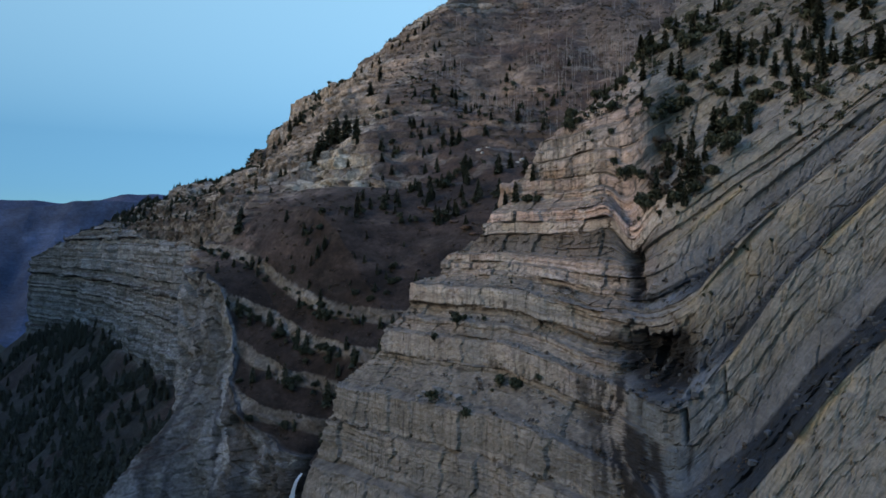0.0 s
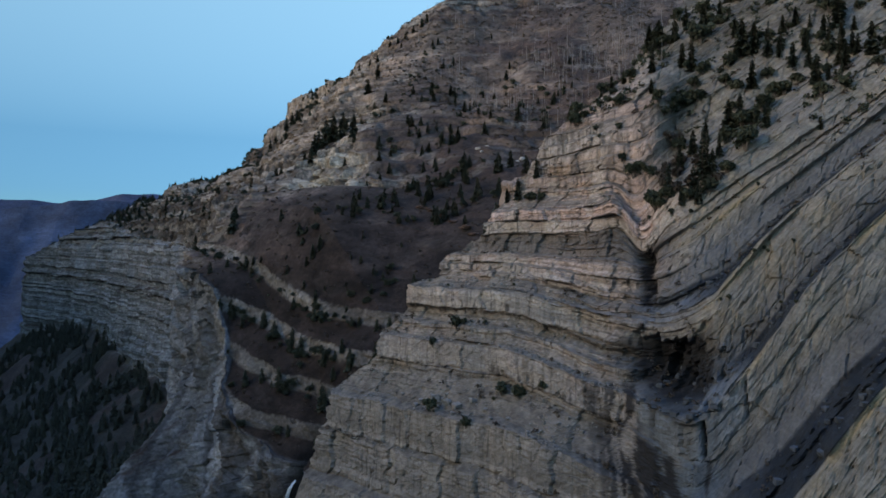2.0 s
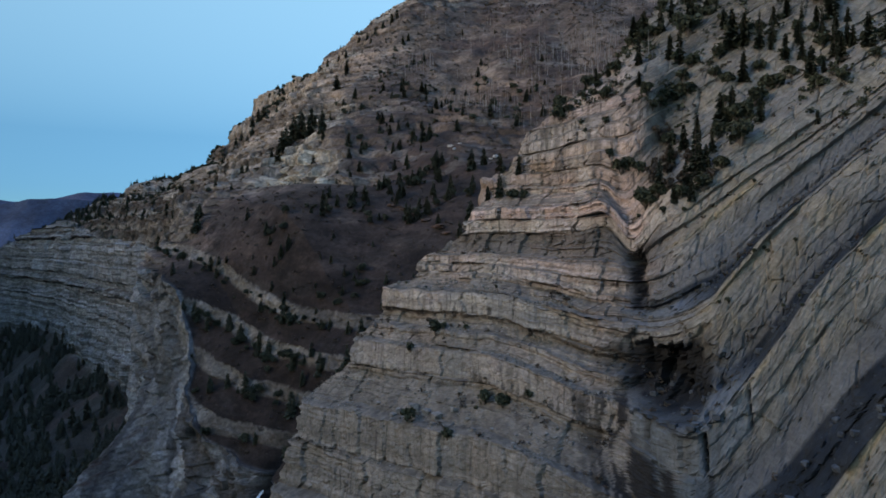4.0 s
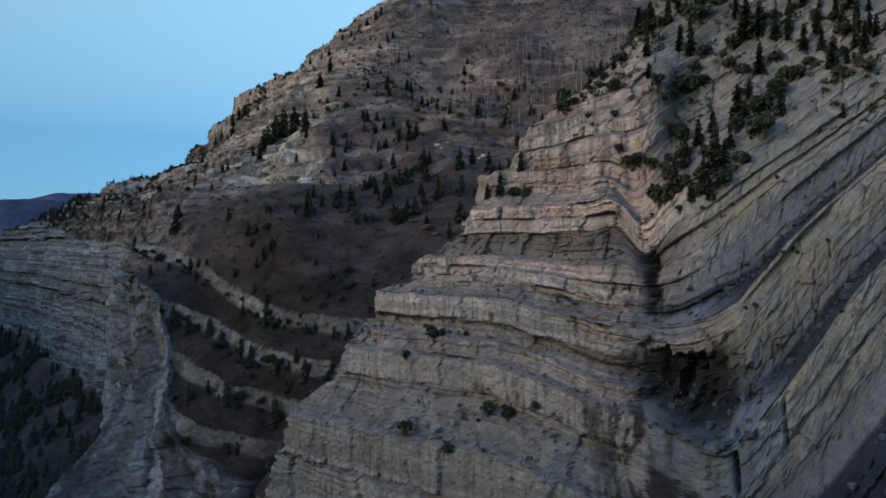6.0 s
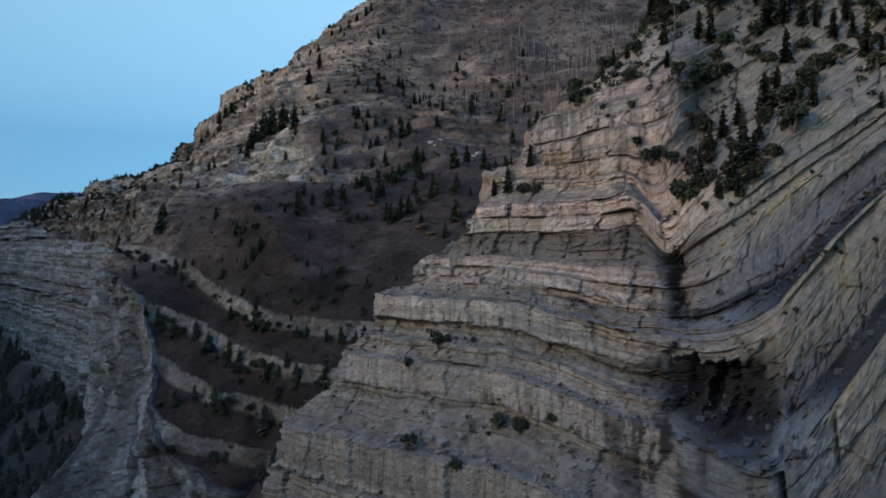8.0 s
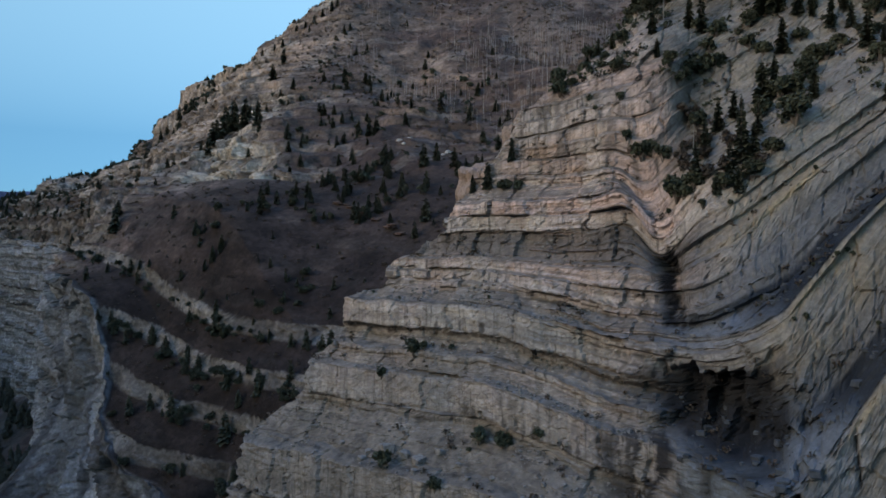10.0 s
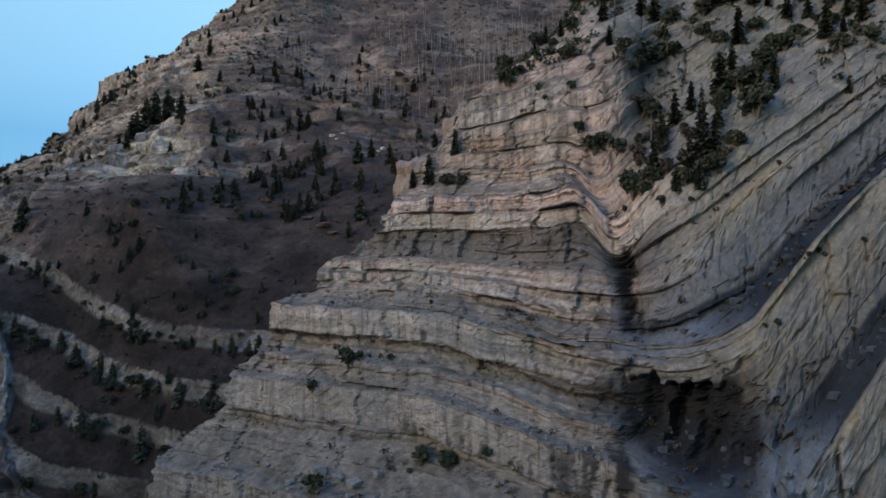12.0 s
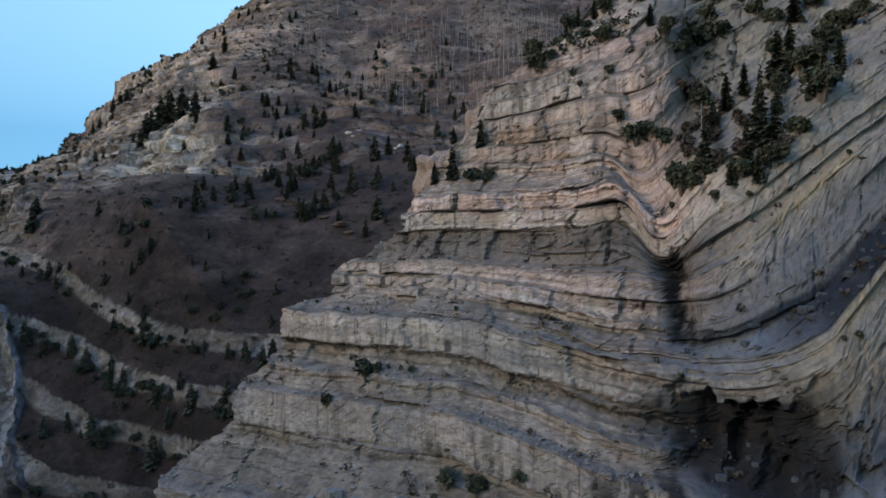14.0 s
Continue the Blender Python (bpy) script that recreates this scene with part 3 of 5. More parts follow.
def mountain():
    p = np.concatenate([np.arange(-600, -345, 6.0), np.arange(-345, -60, 1.1), np.arange(-60, 420, 1.7), np.arange(420, 860, 3.5), np.arange(864, 1200, 14.0)])
    qr, zt, zb = table(p, RIM), table(p, RIM_TOP), table(p, CLIFF_FOOT)
    qr = qr + 7 * vnoise(p * 0.03, 0.5, seed=70) + 3.5 * vnoise(p * 0.09, 0.5, seed=71)
    # from the valley up: forest slope, rim cliff, upper slopes
    low = np.linspace(0, 1, 90) ** 1.6
    rim = np.linspace(0, 1, 110)
    top = np.concatenate([np.linspace(0, 120, 260), np.linspace(120.6, 300, 220), np.linspace(304, 900, 70)])
    lift = [(a, b) for a, b in HEIGHTS + HEIGHTS_FAR]
    cols = np.array([b for a, b in lift], float)
    prof = np.stack([np.interp(p, [a for a, b in lift], cols[:, k]) for k in range(len(Q_KNOTS))], -1)
    def eased(a, k=45):
        pad = np.pad(a, k, mode="edge")
        return np.convolve(pad, np.hanning(2 * k + 1) / np.hanning(2 * k + 1).sum(), "valid")

    prof = np.stack([eased(prof[:, k]) for k in range(prof.shape[1])], -1)
    zt, zb = eased(zt, 8), eased(zb, 15)
    Q, Z = [], []
    for t in low[::-1]:
        Q.append(qr - 8 - 700 * t)
        Z.append(zb - 480 * t * (1.25 - 0.5 * t))
    for t in rim:
        Q.append(qr - 8 + 8 * t)
        Z.append(zb + (zt - zb) * t)
    for d in top[1:]:
        q = qr + d
        z = np.array([np.interp(a, Q_KNOTS, row) for a, row in zip(q, prof)])
        k = np.clip(d / 26, 0, 1)
        Q.append(q)
        Z.append(zt * (1 - k) + z * k)
    Q, Z = np.array(Q), np.array(Z)
    P = np.repeat(p[None], len(Q), 0)
    nl = len(low)
    part = np.arange(len(Q))
    upper = smooth(nl + len(rim) - 2, nl + len(rim) + 5, part)[:, None] * np.ones_like(Q)
    valley = 1 - smooth(nl - 6, nl + 4, part)[:, None] * np.ones_like(Q)
    onrim = (1 - valley) * (1 - upper)
    X = FOOT.x + ALONG.x * P + INTO.x * Q
    Y = FOOT.y + ALONG.y * P + INTO.y * Q
    rough = fbm(X * 0.012, Y * 0.012, 0.0, 80, 4)
    bowl = (1 - smooth(-215, -150, P)) * (1 - smooth(95, 150, Q)) * upper * (1 - smooth(32, 37, Z))
    Z = Z + rough * (9 * upper * (1 - 0.5 * bowl) + 8 * valley) + 2.4 * fbm(X * 0.055, Y * 0.055, 0.0, 78, 3) * upper * (1 - 0.75 * bowl)
    # steps of the beds
    sb = Z - np.interp(P, [a for a, b in BED_LIFT], [b for a, b in BED_LIFT]) * (1 - smooth(-10, 40, Z)) + (2.2 * vnoise(P * 0.02, Q * 0.02, seed=83) + 1.0 * fbm(P * 0.07, Q * 0.07, 0.0, 82, 3)) * (1 + 0.8 * upper * (1 - bowl)) * (1 - 0.65 * bowl)
    soft = np.zeros_like(Z)
    cliffy = np.zeros_like(Z)
    outcrop = np.exp(-((P - np.interp(Z, [30, 38, 64, 100, 130], [-226, -216, -155, -122, -110])) / 32) ** 4) * smooth(33, 37, Z) * (1 - smooth(100, 118, Z))
    crag = np.interp(Z, [30, 38, 64, 100, 130, 200], [-226, -216, -155, -122, -110, -60])
    rocky = np.clip(smooth(-5, 45, P - crag) + outcrop, 0, 1) * upper * (1 - bowl) * (1 - smooth(330, 420, P))
    spots = np.clip(smooth(-0.15, 0.4, fbm(P * 0.016, Q * 0.016, 0.0, 84, 3)) * (0.55 + 0.45 * smooth(-210, -120, P)) + 0.35 * smooth(-140, -90, P) + outcrop, 0, 1)
    for thick, hard, where in ((15.2, 0.22, bowl * (1 - smooth(-29, -25, sb))), (8.5, 0.26, upper * (1 - bowl) * spots * (1 - 0.5 * smooth(-60, 10, P))), (27.0, 0.26, 0.9 * upper * smooth(-60, 10, P) * (1 - smooth(380, 460, P))), (9.5, 0.36, 0.75 * rocky)):
        n = (sb + 29.0) / thick
        f = n - np.floor(n)
        gain = {15.2: 1.9, 9.5: 2.3}.get(thick, 3.1)
        g = np.where(f < 1 - hard, f / (1 - hard) * (1 - hard * gain), 1 - hard * gain + (f - 1 + hard) * gain)
        if thick == 15.2:
            foot = where * smooth(0.45, 0.6, f) * (f < 1 - hard + 0.02)
        soft = soft + where * (g - f) * thick
        cliffy = cliffy + where * (0.55 + 0.45 * smooth(-0.3, 0.1, vnoise(P * 0.09, sb * 0.2, seed=94))) * smooth(1 - hard - 0.03, 1 - hard + 0.03, f)
    Z = Z + soft
    # rim cliff in beds
    tilt = 1.5 * (P + 230) * (1 - smooth(-230, -150, P)) * smooth(-330, -290, P)
    zt2 = Z + tilt
    rib = smooth(-345, -300, P) * (1 - smooth(-225, -175, P))
    lean = (P - 0.5 * Z + 6 * vnoise(P * 0.03, Z * 0.03, seed=97)) / 13
    fins = (lean - np.floor(lean)) ** 1.6 * (0.5 + 0.5 * steps(np.floor(lean), 98))
    toprim = smooth(1, 16, zt[None] - Z)
    h = onrim * rib * toprim * (9 * fins - 3 + 1.2 * vnoise(P * 0.12, Z * 0.05, seed=99))
    h = h + onrim * rib * toprim * 58 * np.exp(-((P + 228) / 32) ** 2) * (1 - smooth(-150, -62, Z))
    h = h + onrim * (1 - 0.9 * rib) * (2.4 * steps(np.floor(zt2 / 7 + 0.3 * vnoise(P * 0.03, Z * 0.02)), 85) + (1.0 - 0.7 * (1 - smooth(-230, -150, P))) * steps(np.floor(zt2 / 2.6), 86) + 5 * vnoise(P * 0.05, Z * 0.015, seed=87) + 2 * vnoise(P * 0.16, Z * 0.04, seed=88))
    h = h + (1.1 * fbm(X * 0.09, Y * 0.09, Z * 0.12, 89, 4)) * (0.5 + 0.5 * upper * (1 - bowl) + 0.9 * cliffy + onrim)
    h = h + 0.9 * smooth(-190, -110, P) * upper * steps(np.floor(sb / 2.4 + 0.6 * vnoise(P * 0.03, Q * 0.03, seed=77)), 100)
    blocks, _ = facets(P / 8 + 0.3 * vnoise(P * 0.05, Z * 0.05, seed=161), (Z + 0.5 * Q) / 5, 162)
    small_blocks, _ = facets(P / 3.2, (Z + 0.5 * Q) / 2.2, 168)
    h = h + (rocky * 0.9 + cliffy * 0.5 + onrim * (0.3 + 0.5 * rib)) * (1.9 * blocks + 0.8 * small_blocks)
    # the ravine of the waterfall
    behind = np.concatenate([np.zeros(nl + len(rim)), top[1:]])[:, None]
    ravine = np.exp(-((P + 333 + 0.05 * (Z + 100)) / 3.2) ** 2) * (1 - valley)
    h = h - 7.5 * ravine * np.clip(1 - behind / 18, 0, 1)
    X, Y = X - 0.77 * h, Y - 0.64 * h
    pos = np.stack([X, Y, Z], -1)
    up = upness(pos)
    rock, rosy, brush, forest = (np.array(c) for c in ((0.22, 0.195, 0.17), (0.28, 0.2, 0.155), (0.058, 0.041, 0.035), (0.05, 0.043, 0.036)))
    patch = fbm(X * 0.02, Y * 0.02, Z * 0.05, 90, 4)
    bare = 1 - smooth(0.42, 0.62, up)
    left = smooth(-190, -110, P)
    stone = mix(np.broadcast_to(rock, pos.shape), rosy, smooth(20, 110, Z) * smooth(-0.4, 0.4, patch) * 0.8)
    ground = mix(np.broadcast_to(brush, pos.shape), np.array((0.15, 0.115, 0.09)), smooth(25, 100, Z) * 0.9 * smooth(-0.7, 0.3, patch) * (0.3 + 0.7 * smooth(-275, -195, P)) + 0.15 * smooth(0.2, 0.6, patch))
    ground = mix(ground, np.array((0.1, 0.08, 0.07)), smooth(150, 220, Z) * 0.4)
    ground = mix(ground, np.array((0.095, 0.08, 0.066)), left * upper * 0.5 * smooth(-0.2, 0.4, patch))
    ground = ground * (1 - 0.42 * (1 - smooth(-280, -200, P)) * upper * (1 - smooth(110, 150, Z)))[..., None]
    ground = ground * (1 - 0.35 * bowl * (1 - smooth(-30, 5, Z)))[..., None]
    ground = ground * (1 + 0.55 * fbm(X * 0.11, Y * 0.11, Z * 0.11, 74, 3) * upper)[..., None]
    stone = stone * (1 - 0.2 * bowl * (0.6 + 0.8 * smooth(-0.2, 0.4, vnoise(P * 0.06, Q * 0.06, seed=93))))[..., None]
    brown = (1 - smooth(-40, 0, P - crag)) * upper
    stone = mix(stone, np.array((0.215, 0.172, 0.138)), 0.75 * rocky)
    stripes = (1 - 0.75 * brown) * (1 - 0.7 * smooth(130, 190, Z)) * smooth(0.1, 0.5, fbm(P * 0.022, sb * 0.4, 0.0, 96, 4)) * (1 - bowl) * upper
    speck = smooth(0.28, 0.55, fbm(P * 0.06, sb * 0.22, Q * 0.03, 73, 4)) * (1 - 0.85 * bowl) * (1 - 0.6 * brown) * upper
    ground = mix(ground, np.array((0.058, 0.039, 0.032)), 0.8 * brown * (1 - bowl) * np.clip(1 - smooth(90, 130, Z) + 0.6 * smooth(140, 190, Q), 0, 1))
    ground = mix(ground, np.array((0.16, 0.122, 0.102)), 0.45 * smooth(95, 150, Z) * upper * (1 - smooth(135, 180, Q)))
    col = mix(ground, stone, np.clip(0.75 * speck + 0.45 * stripes * smooth(-0.1, 0.3, patch) + np.maximum(0.25 * bare * (1 - bowl) * smooth(-190, -150, P), cliffy * (1 - 0.6 * brown * (1 - bowl))) + onrim, 0, 1))
    col = mix(col, np.array((0.31, 0.262, 0.205)), 0.9 * np.clip(outcrop + 0.2 * rocky, 0, 1) * smooth(0.0, 0.1, 0.7 * blocks + 0.9 * fbm(P * 0.07, sb * 0.15, Q * 0.05, 79, 4) + 0.2 - 0.5 * (1 - outcrop)))
    col = col * (1 + 0.35 * np.clip(rocky + onrim, 0, 1) * np.clip(blocks + 0.6 * small_blocks, -1, 1))[..., None]
    # blue-grey haze over the far rim, mixed into its stone colour
    col = mix(col, np.array((0.22, 0.228, 0.245)), 0.75 * onrim)
    treads = smooth(0.7, 0.85, up) * np.clip(onrim + smooth(0.2, 1, upper) * (1 - smooth(2, 14, np.abs(Z - zt[None]))) * rib, 0, 1)
    layers = smooth(-0.1, 0.5, fbm(P * 0.01, Z * 0.28, 0.0, 72, 3))
    col = col * (1 - 0.3 * onrim * (1 - rib) * layers)[..., None]
    tints = fbm(lean * 1.6, Z * 0.012, 0.0, 76, 4)
    col = mix(col, np.array((0.185, 0.178, 0.168)), 0.8 * onrim * rib * smooth(0.0, 0.4, tints))
    col = mix(col, np.array((0.06, 0.062, 0.068)), 0.85 * onrim * rib * smooth(0.05, 0.45, -tints))
    edge = lean - np.floor(lean)
    col = col * (1 + onrim * rib * (0.25 * steps(np.floor(lean), 75) - 0.55 * np.exp(-(edge / 0.09) ** 2)))[..., None]
    col = col * (1 - 0.1 * onrim * rib)[..., None]
    slabby = smooth(-320, -280, P) * (1 - smooth(-190, -150, P)) * onrim
    col = col * (1 - 0.3 * slabby * smooth(-0.2, 0.5, fbm(P * 0.05, Z * 0.02, 0.0, 95, 3)))[..., None]
    scrubby = onrim * np.clip(1 - smooth(-285, -262, P) + 0.7 * rib * (1 - smooth(-105, -70, Z)), 0, 1) * smooth(-0.15, 0.2, fbm(P * 0.06, Z * 0.06, 0.0, 177, 3))
    col = mix(col, np.array((0.055, 0.048, 0.043)), 0.75 * scrubby)
    col = mix(col, forest, valley * (1 - 0.9 * smooth(0.35, 0.5, vnoise(P * 0.03, Q * 0.008, seed=92))))
    col = mix(col, 0.75 * ground, treads)
    # wet rock by the fall and the ravine's shade, blackened together in the colour
    wet_shade = np.exp(-((P + 334) / 4.5) ** 2) * (1 - valley) * np.clip(1.2 - behind / 14, 0, 1)
    col = mix(col, np.array((0.012, 0.013, 0.015)), np.clip(wet_shade, 0, 0.95))
    strip = steps(np.floor(sb / 2.4 + 0.6 * vnoise(P * 0.03, Q * 0.03, seed=77)), 100)
    col = mix(col, ground * 0.9, 0.75 * smooth(0.0, 0.25, -strip) * left * upper)
    col = col * (1 + 0.25 * np.clip(strip, 0, 1) * left * upper)[..., None]
    strat = np.stack([P - 0.5 * Z * rib * onrim, Z, np.clip(onrim * (1 - 0.4 * rib) + cliffy, 0, 1)], -1)
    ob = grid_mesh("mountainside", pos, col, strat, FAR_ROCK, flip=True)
    tagged(ob, "brown mountainside with rocky ledges and a brushy bowl", "mountain", kind="structure")
    return ob, pos, up, P, Q, valley, bowl, upper, foot


hill, hill_pos, hill_up, hill_p, hill_q, hill_valley, hill_bowl, hill_upper, hill_foot = mountain()


# ---- valley floor, the ranges beyond and the mountain across the canyon ----
def ridge(name, label, line, crest, half, material, colour, seed, rough):
    """A long ridge: crest heights along a straight line, falling to the valley on both sides."""
    a, b = Vector(line[0]), Vector(line[1])
    d = (b - a).normalized()
    side = Vector((-d.y, d.x))
    t = np.linspace(0, 1, 220)
    v = np.linspace(-1, 1, 70)
    T, V = np.meshgrid(t, v)
    top = np.interp(T, [c[0] for c in crest], [c[1] for c in crest])
    L = (b - a).length
    X = a.x + (b.x - a.x) * T + side.x * V * half
    Y = a.y + (b.y - a.y) * T + side.y * V * half
    fall = np.abs(V) ** 0.85
    spur = fbm(T * L / half * 3, V * 1.2, 0.0, seed, 4)
    Z = top * (1 - fall) - 420 * fall + rough * spur * (0.12 + fall * (1 - fall) * 3)
    pos = np.stack([X, Y, Z], -1)
    n = fbm(X * 0.006, Y * 0.006, 0.0, seed + 5, 4)
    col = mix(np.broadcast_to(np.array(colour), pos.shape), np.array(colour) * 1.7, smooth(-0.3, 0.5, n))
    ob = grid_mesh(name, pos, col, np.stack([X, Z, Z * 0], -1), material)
    return tagged(ob, label, "mountain", kind="structure")


WOODED = rock_material("far_wooded_slope", 0.06, 0.0, 6.0, 0.0)
# the blue distance haze of both far ridges is put into their colour
ridge("far_ridge", "wooded ridge far down the canyon, coloured dark blue for haze", ((-3300, 2300), (-300, 3600)),
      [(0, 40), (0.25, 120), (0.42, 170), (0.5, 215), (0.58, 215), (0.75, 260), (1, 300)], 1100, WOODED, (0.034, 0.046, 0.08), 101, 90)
ridge("farther_ridge", "mountain ridge on the skyline, coloured pale blue for haze", ((-4200, 2600), (-600, 4500)),
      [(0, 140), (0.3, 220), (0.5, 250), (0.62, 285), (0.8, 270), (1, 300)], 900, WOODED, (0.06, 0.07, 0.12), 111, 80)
# crest out of view, raised to keep the afterglow off the lower slopes
ridge("opposite_mountain", "unseen mountainside across the canyon, shading the lower slopes", ((-1900, 1300), (700, -1700)),
      [(0, 380), (0.2, 340), (0.3, 290), (0.4, 215), (0.5, 185), (0.7, 230), (1, 260)], 900, WOODED, (0.06, 0.055, 0.045), 121, 90)
T, V = np.meshgrid(np.linspace(-1, 1, 161), np.linspace(-1, 1, 161))
gx, gy = np.sign(T) * np.abs(T) ** 1.5 * 4900, np.sign(V) * np.abs(V) ** 1.5 * 4900
gz = -405 + 12 * fbm(gx * 0.004, gy * 0.004, 0.0, 131, 4)
ground = grid_mesh("ground", np.stack([gx, gy, gz], -1), np.broadcast_to(np.array((0.04, 0.038, 0.03)), (*gx.shape, 3)) * 1.0,
                   np.stack([gx, gz, gz * 0], -1), WOODED)
tagged(ground, "dark brushy valley floor", "ground", kind="structure")


# ---- trees, shrubs and stones ----
def part(name, bm, material, parent, label=""):
    me = bpy.data.meshes.new(name)
    bm.to_mesh(me)
    bm.free()
    me.materials.append(material)
    ob = new(name, me)
    ob.parent = parent
    return tagged(ob, label) if label else ob


def tube(bm, points, radii, sides=6, root=None):
    """A tapered tube through the points; with a root it grows out of that ring."""
    rings = [root] if root else []
    for p, r in zip(points, radii):
        rings.append([bm.verts.new((p[0] + r * math.cos(2 * math.pi * k / sides), p[1] + r * math.sin(2 * math.pi * k / sides), p[2])) for k in range(sides)])
    for a, b in zip(rings, rings[1:]):
        for k in range(sides):
            bm.faces.new((a[k], a[(k + 1) % sides], b[(k + 1) % sides], b[k]))
    if not root:
        bm.faces.new(rings[0][::-1])
    bm.faces.new(rings[-1])


def bough(bm, base, way, length, width, droop, lift):
    """One flat spray of needles with a ragged outline."""
    side = Vector((-way.y, way.x, 0)).normalized()
    tip = base + way * length + Vector((0, 0, -droop))
    mid = base + way * length * 0.55 + Vector((0, 0, lift - droop * 0.35))
    v = [bm.verts.new(q) for q in (base, mid + side * width, tip, mid - side * width)]
    low = bm.verts.new(mid - Vector((0, 0, width * 0.9)))
    bm.faces.new((v[0], v[1], v[2]))
    bm.faces.new((v[0], v[2], v[3]))
    bm.faces.new((v[0], low, v[2]))


def conifer(name, label, rng, height=10.0, spread=0.2, whorls=22, per=7, bare=0.1, group="conifers on the mountain", taper=0.8):
    """A conifer standing on the origin: tapered trunk, a crown of drooping sprays in uneven whorls."""
    root = tagged(new(name), label, "tree", group)
    bm = bmesh.new()
    lean = rng.uniform(-0.02, 0.02) * height
    tube(bm, [(0, 0, -0.4), (lean * 0.5, 0, height * 0.5), (lean, 0, height * 0.96)], [height * 0.022, height * 0.013, height * 0.003])
    part("trunk", bm, BARK, root)
    bm = bmesh.new()
    for k in range(whorls):
        f = bare + (1 - bare) * (k + rng.uniform(-0.3, 0.3)) / whorls
        f = min(max(f, bare), 0.99)
        reach = height * spread * (1 - f) ** taper * (0.75 + 0.25 * math.sin(k * 2.1 + 1)) + height * 0.012
        if rng.random() < 0.12:
            reach *= 0.55
        for b in range(per):
            if rng.random() < 0.14:
                continue
            a = 2 * math.pi * (b + rng.uniform(-0.3, 0.3)) / per + k * 0.9
            length = reach * rng.uniform(0.65, 1.2)
            bough(bm, Vector((lean * f, 0, height * f + rng.uniform(-0.03, 0.03) * height)), Vector((math.cos(a), math.sin(a), 0)), length,
                  length * rng.uniform(0.28, 0.42) + 0.04, length * rng.uniform(0.1, 0.45), length * 0.1)
    part("crown", bm, NEEDLES, root)
    return root


def leafball(bm, centre, size, rng):
    for _ in range(2):
        d = Vector((rng.gauss(0, 1), rng.gauss(0, 1), rng.gauss(0, 1))).normalized()
        e = d.orthogonal().normalized()
        e.rotate(Matrix.Rotation(rng.uniform(0, 6.28), 3, d))
        g = d.cross(e)
        q = [centre + (e * math.cos(t) + g * math.sin(t)) * size * rng.uniform(0.6, 1.2) for t in (0, 1.7, 3.2, 4.7)]
        bm.faces.new([bm.verts.new(x) for x in q])


def bush(name, label, rng, height=2.0, width=1.1, lumps=7, leaves=150, leaf=None, stem="stem", crown="foliage", cat="bush", group="bushes on the ledges"):
    """A round-topped shrub or juniper: several limbs, each with its own lump of small leaf sprays."""
    root = tagged(new(name), label, cat, group)
    bm, fol = bmesh.new(), bmesh.new()
    foot = [bm.verts.new((0.035 * height * math.cos(1.2566 * k), 0.035 * height * math.sin(1.2566 * k), -0.25)) for k in range(5)]
    for _ in range(lumps):
        a = rng.uniform(0, 6.28)
        r = width * height * 0.5 * math.sqrt(rng.random()) * 0.75
        top = Vector((r * math.cos(a), r * math.sin(a), height * rng.uniform(0.35, 0.8)))
        tube(bm, [(top.x * 0.5, top.y * 0.5, top.z * 0.55), tuple(top)], [0.022 * height, 0.008 * height], 5, foot)
        big = height * rng.uniform(0.2, 0.32)
        for _ in range(leaves // lumps):
            d = Vector((rng.gauss(0, 1), rng.gauss(0, 1), rng.gauss(0, 0.8))).normalized() * big * rng.random() ** 0.4
            c = top + d
            c.z = max(c.z, 0.05 * height)
            leafball(fol, c, height * rng.uniform(0.06, 0.12), rng)
    part(stem, bm, BARK, root)
    part(crown, fol, leaf or JUNIPER, root)
    return root


def bare_tree(name, label, rng, height=7.0):
    """A leafless dead tree: a pale pole with a few snapped branches."""
    root = tagged(new(name), label, "tree", "dead trees")
    bm = bmesh.new()
    tube(bm, [(0, 0, -0.4), (0.05, 0.02, height * 0.5), (0.12, 0.05, height)], [0.12, 0.08, 0.03])
    part("trunk", bm, DEADWOOD, root)
    for k in range(14):
        f = rng.uniform(0.25, 0.95)
        a = rng.uniform(0, 6.28)
        n = height * 0.16 * (1.1 - f)
        z = height * f
        bm = bmesh.new()
        tube(bm, [(0.05, 0.02, z), (0.05 + n * math.cos(a), 0.02 + n * math.sin(a), z + n * 0.35)], [0.035, 0.012], 4)
        part("branch", bm, DEADWOOD, root)
    return root


def boulder_mesh(rng, name):
    bm = bmesh.new()
    bmesh.ops.create_cube(bm, size=1.0)
    bmesh.ops.bevel(bm, geom=list(bm.edges), offset=0.14, segments=1, affect="EDGES")
    for v in bm.verts:
        v.co += Vector((rng.uniform(-0.12, 0.12), rng.uniform(-0.12, 0.12), rng.uniform(-0.12, 0.12)))
        v.co.x *= 1.2
        v.co.z = v.co.z * 0.75 + 0.2
    me = bpy.data.meshes.new(name)
    bm.to_mesh(me)
    bm.free()
    return me


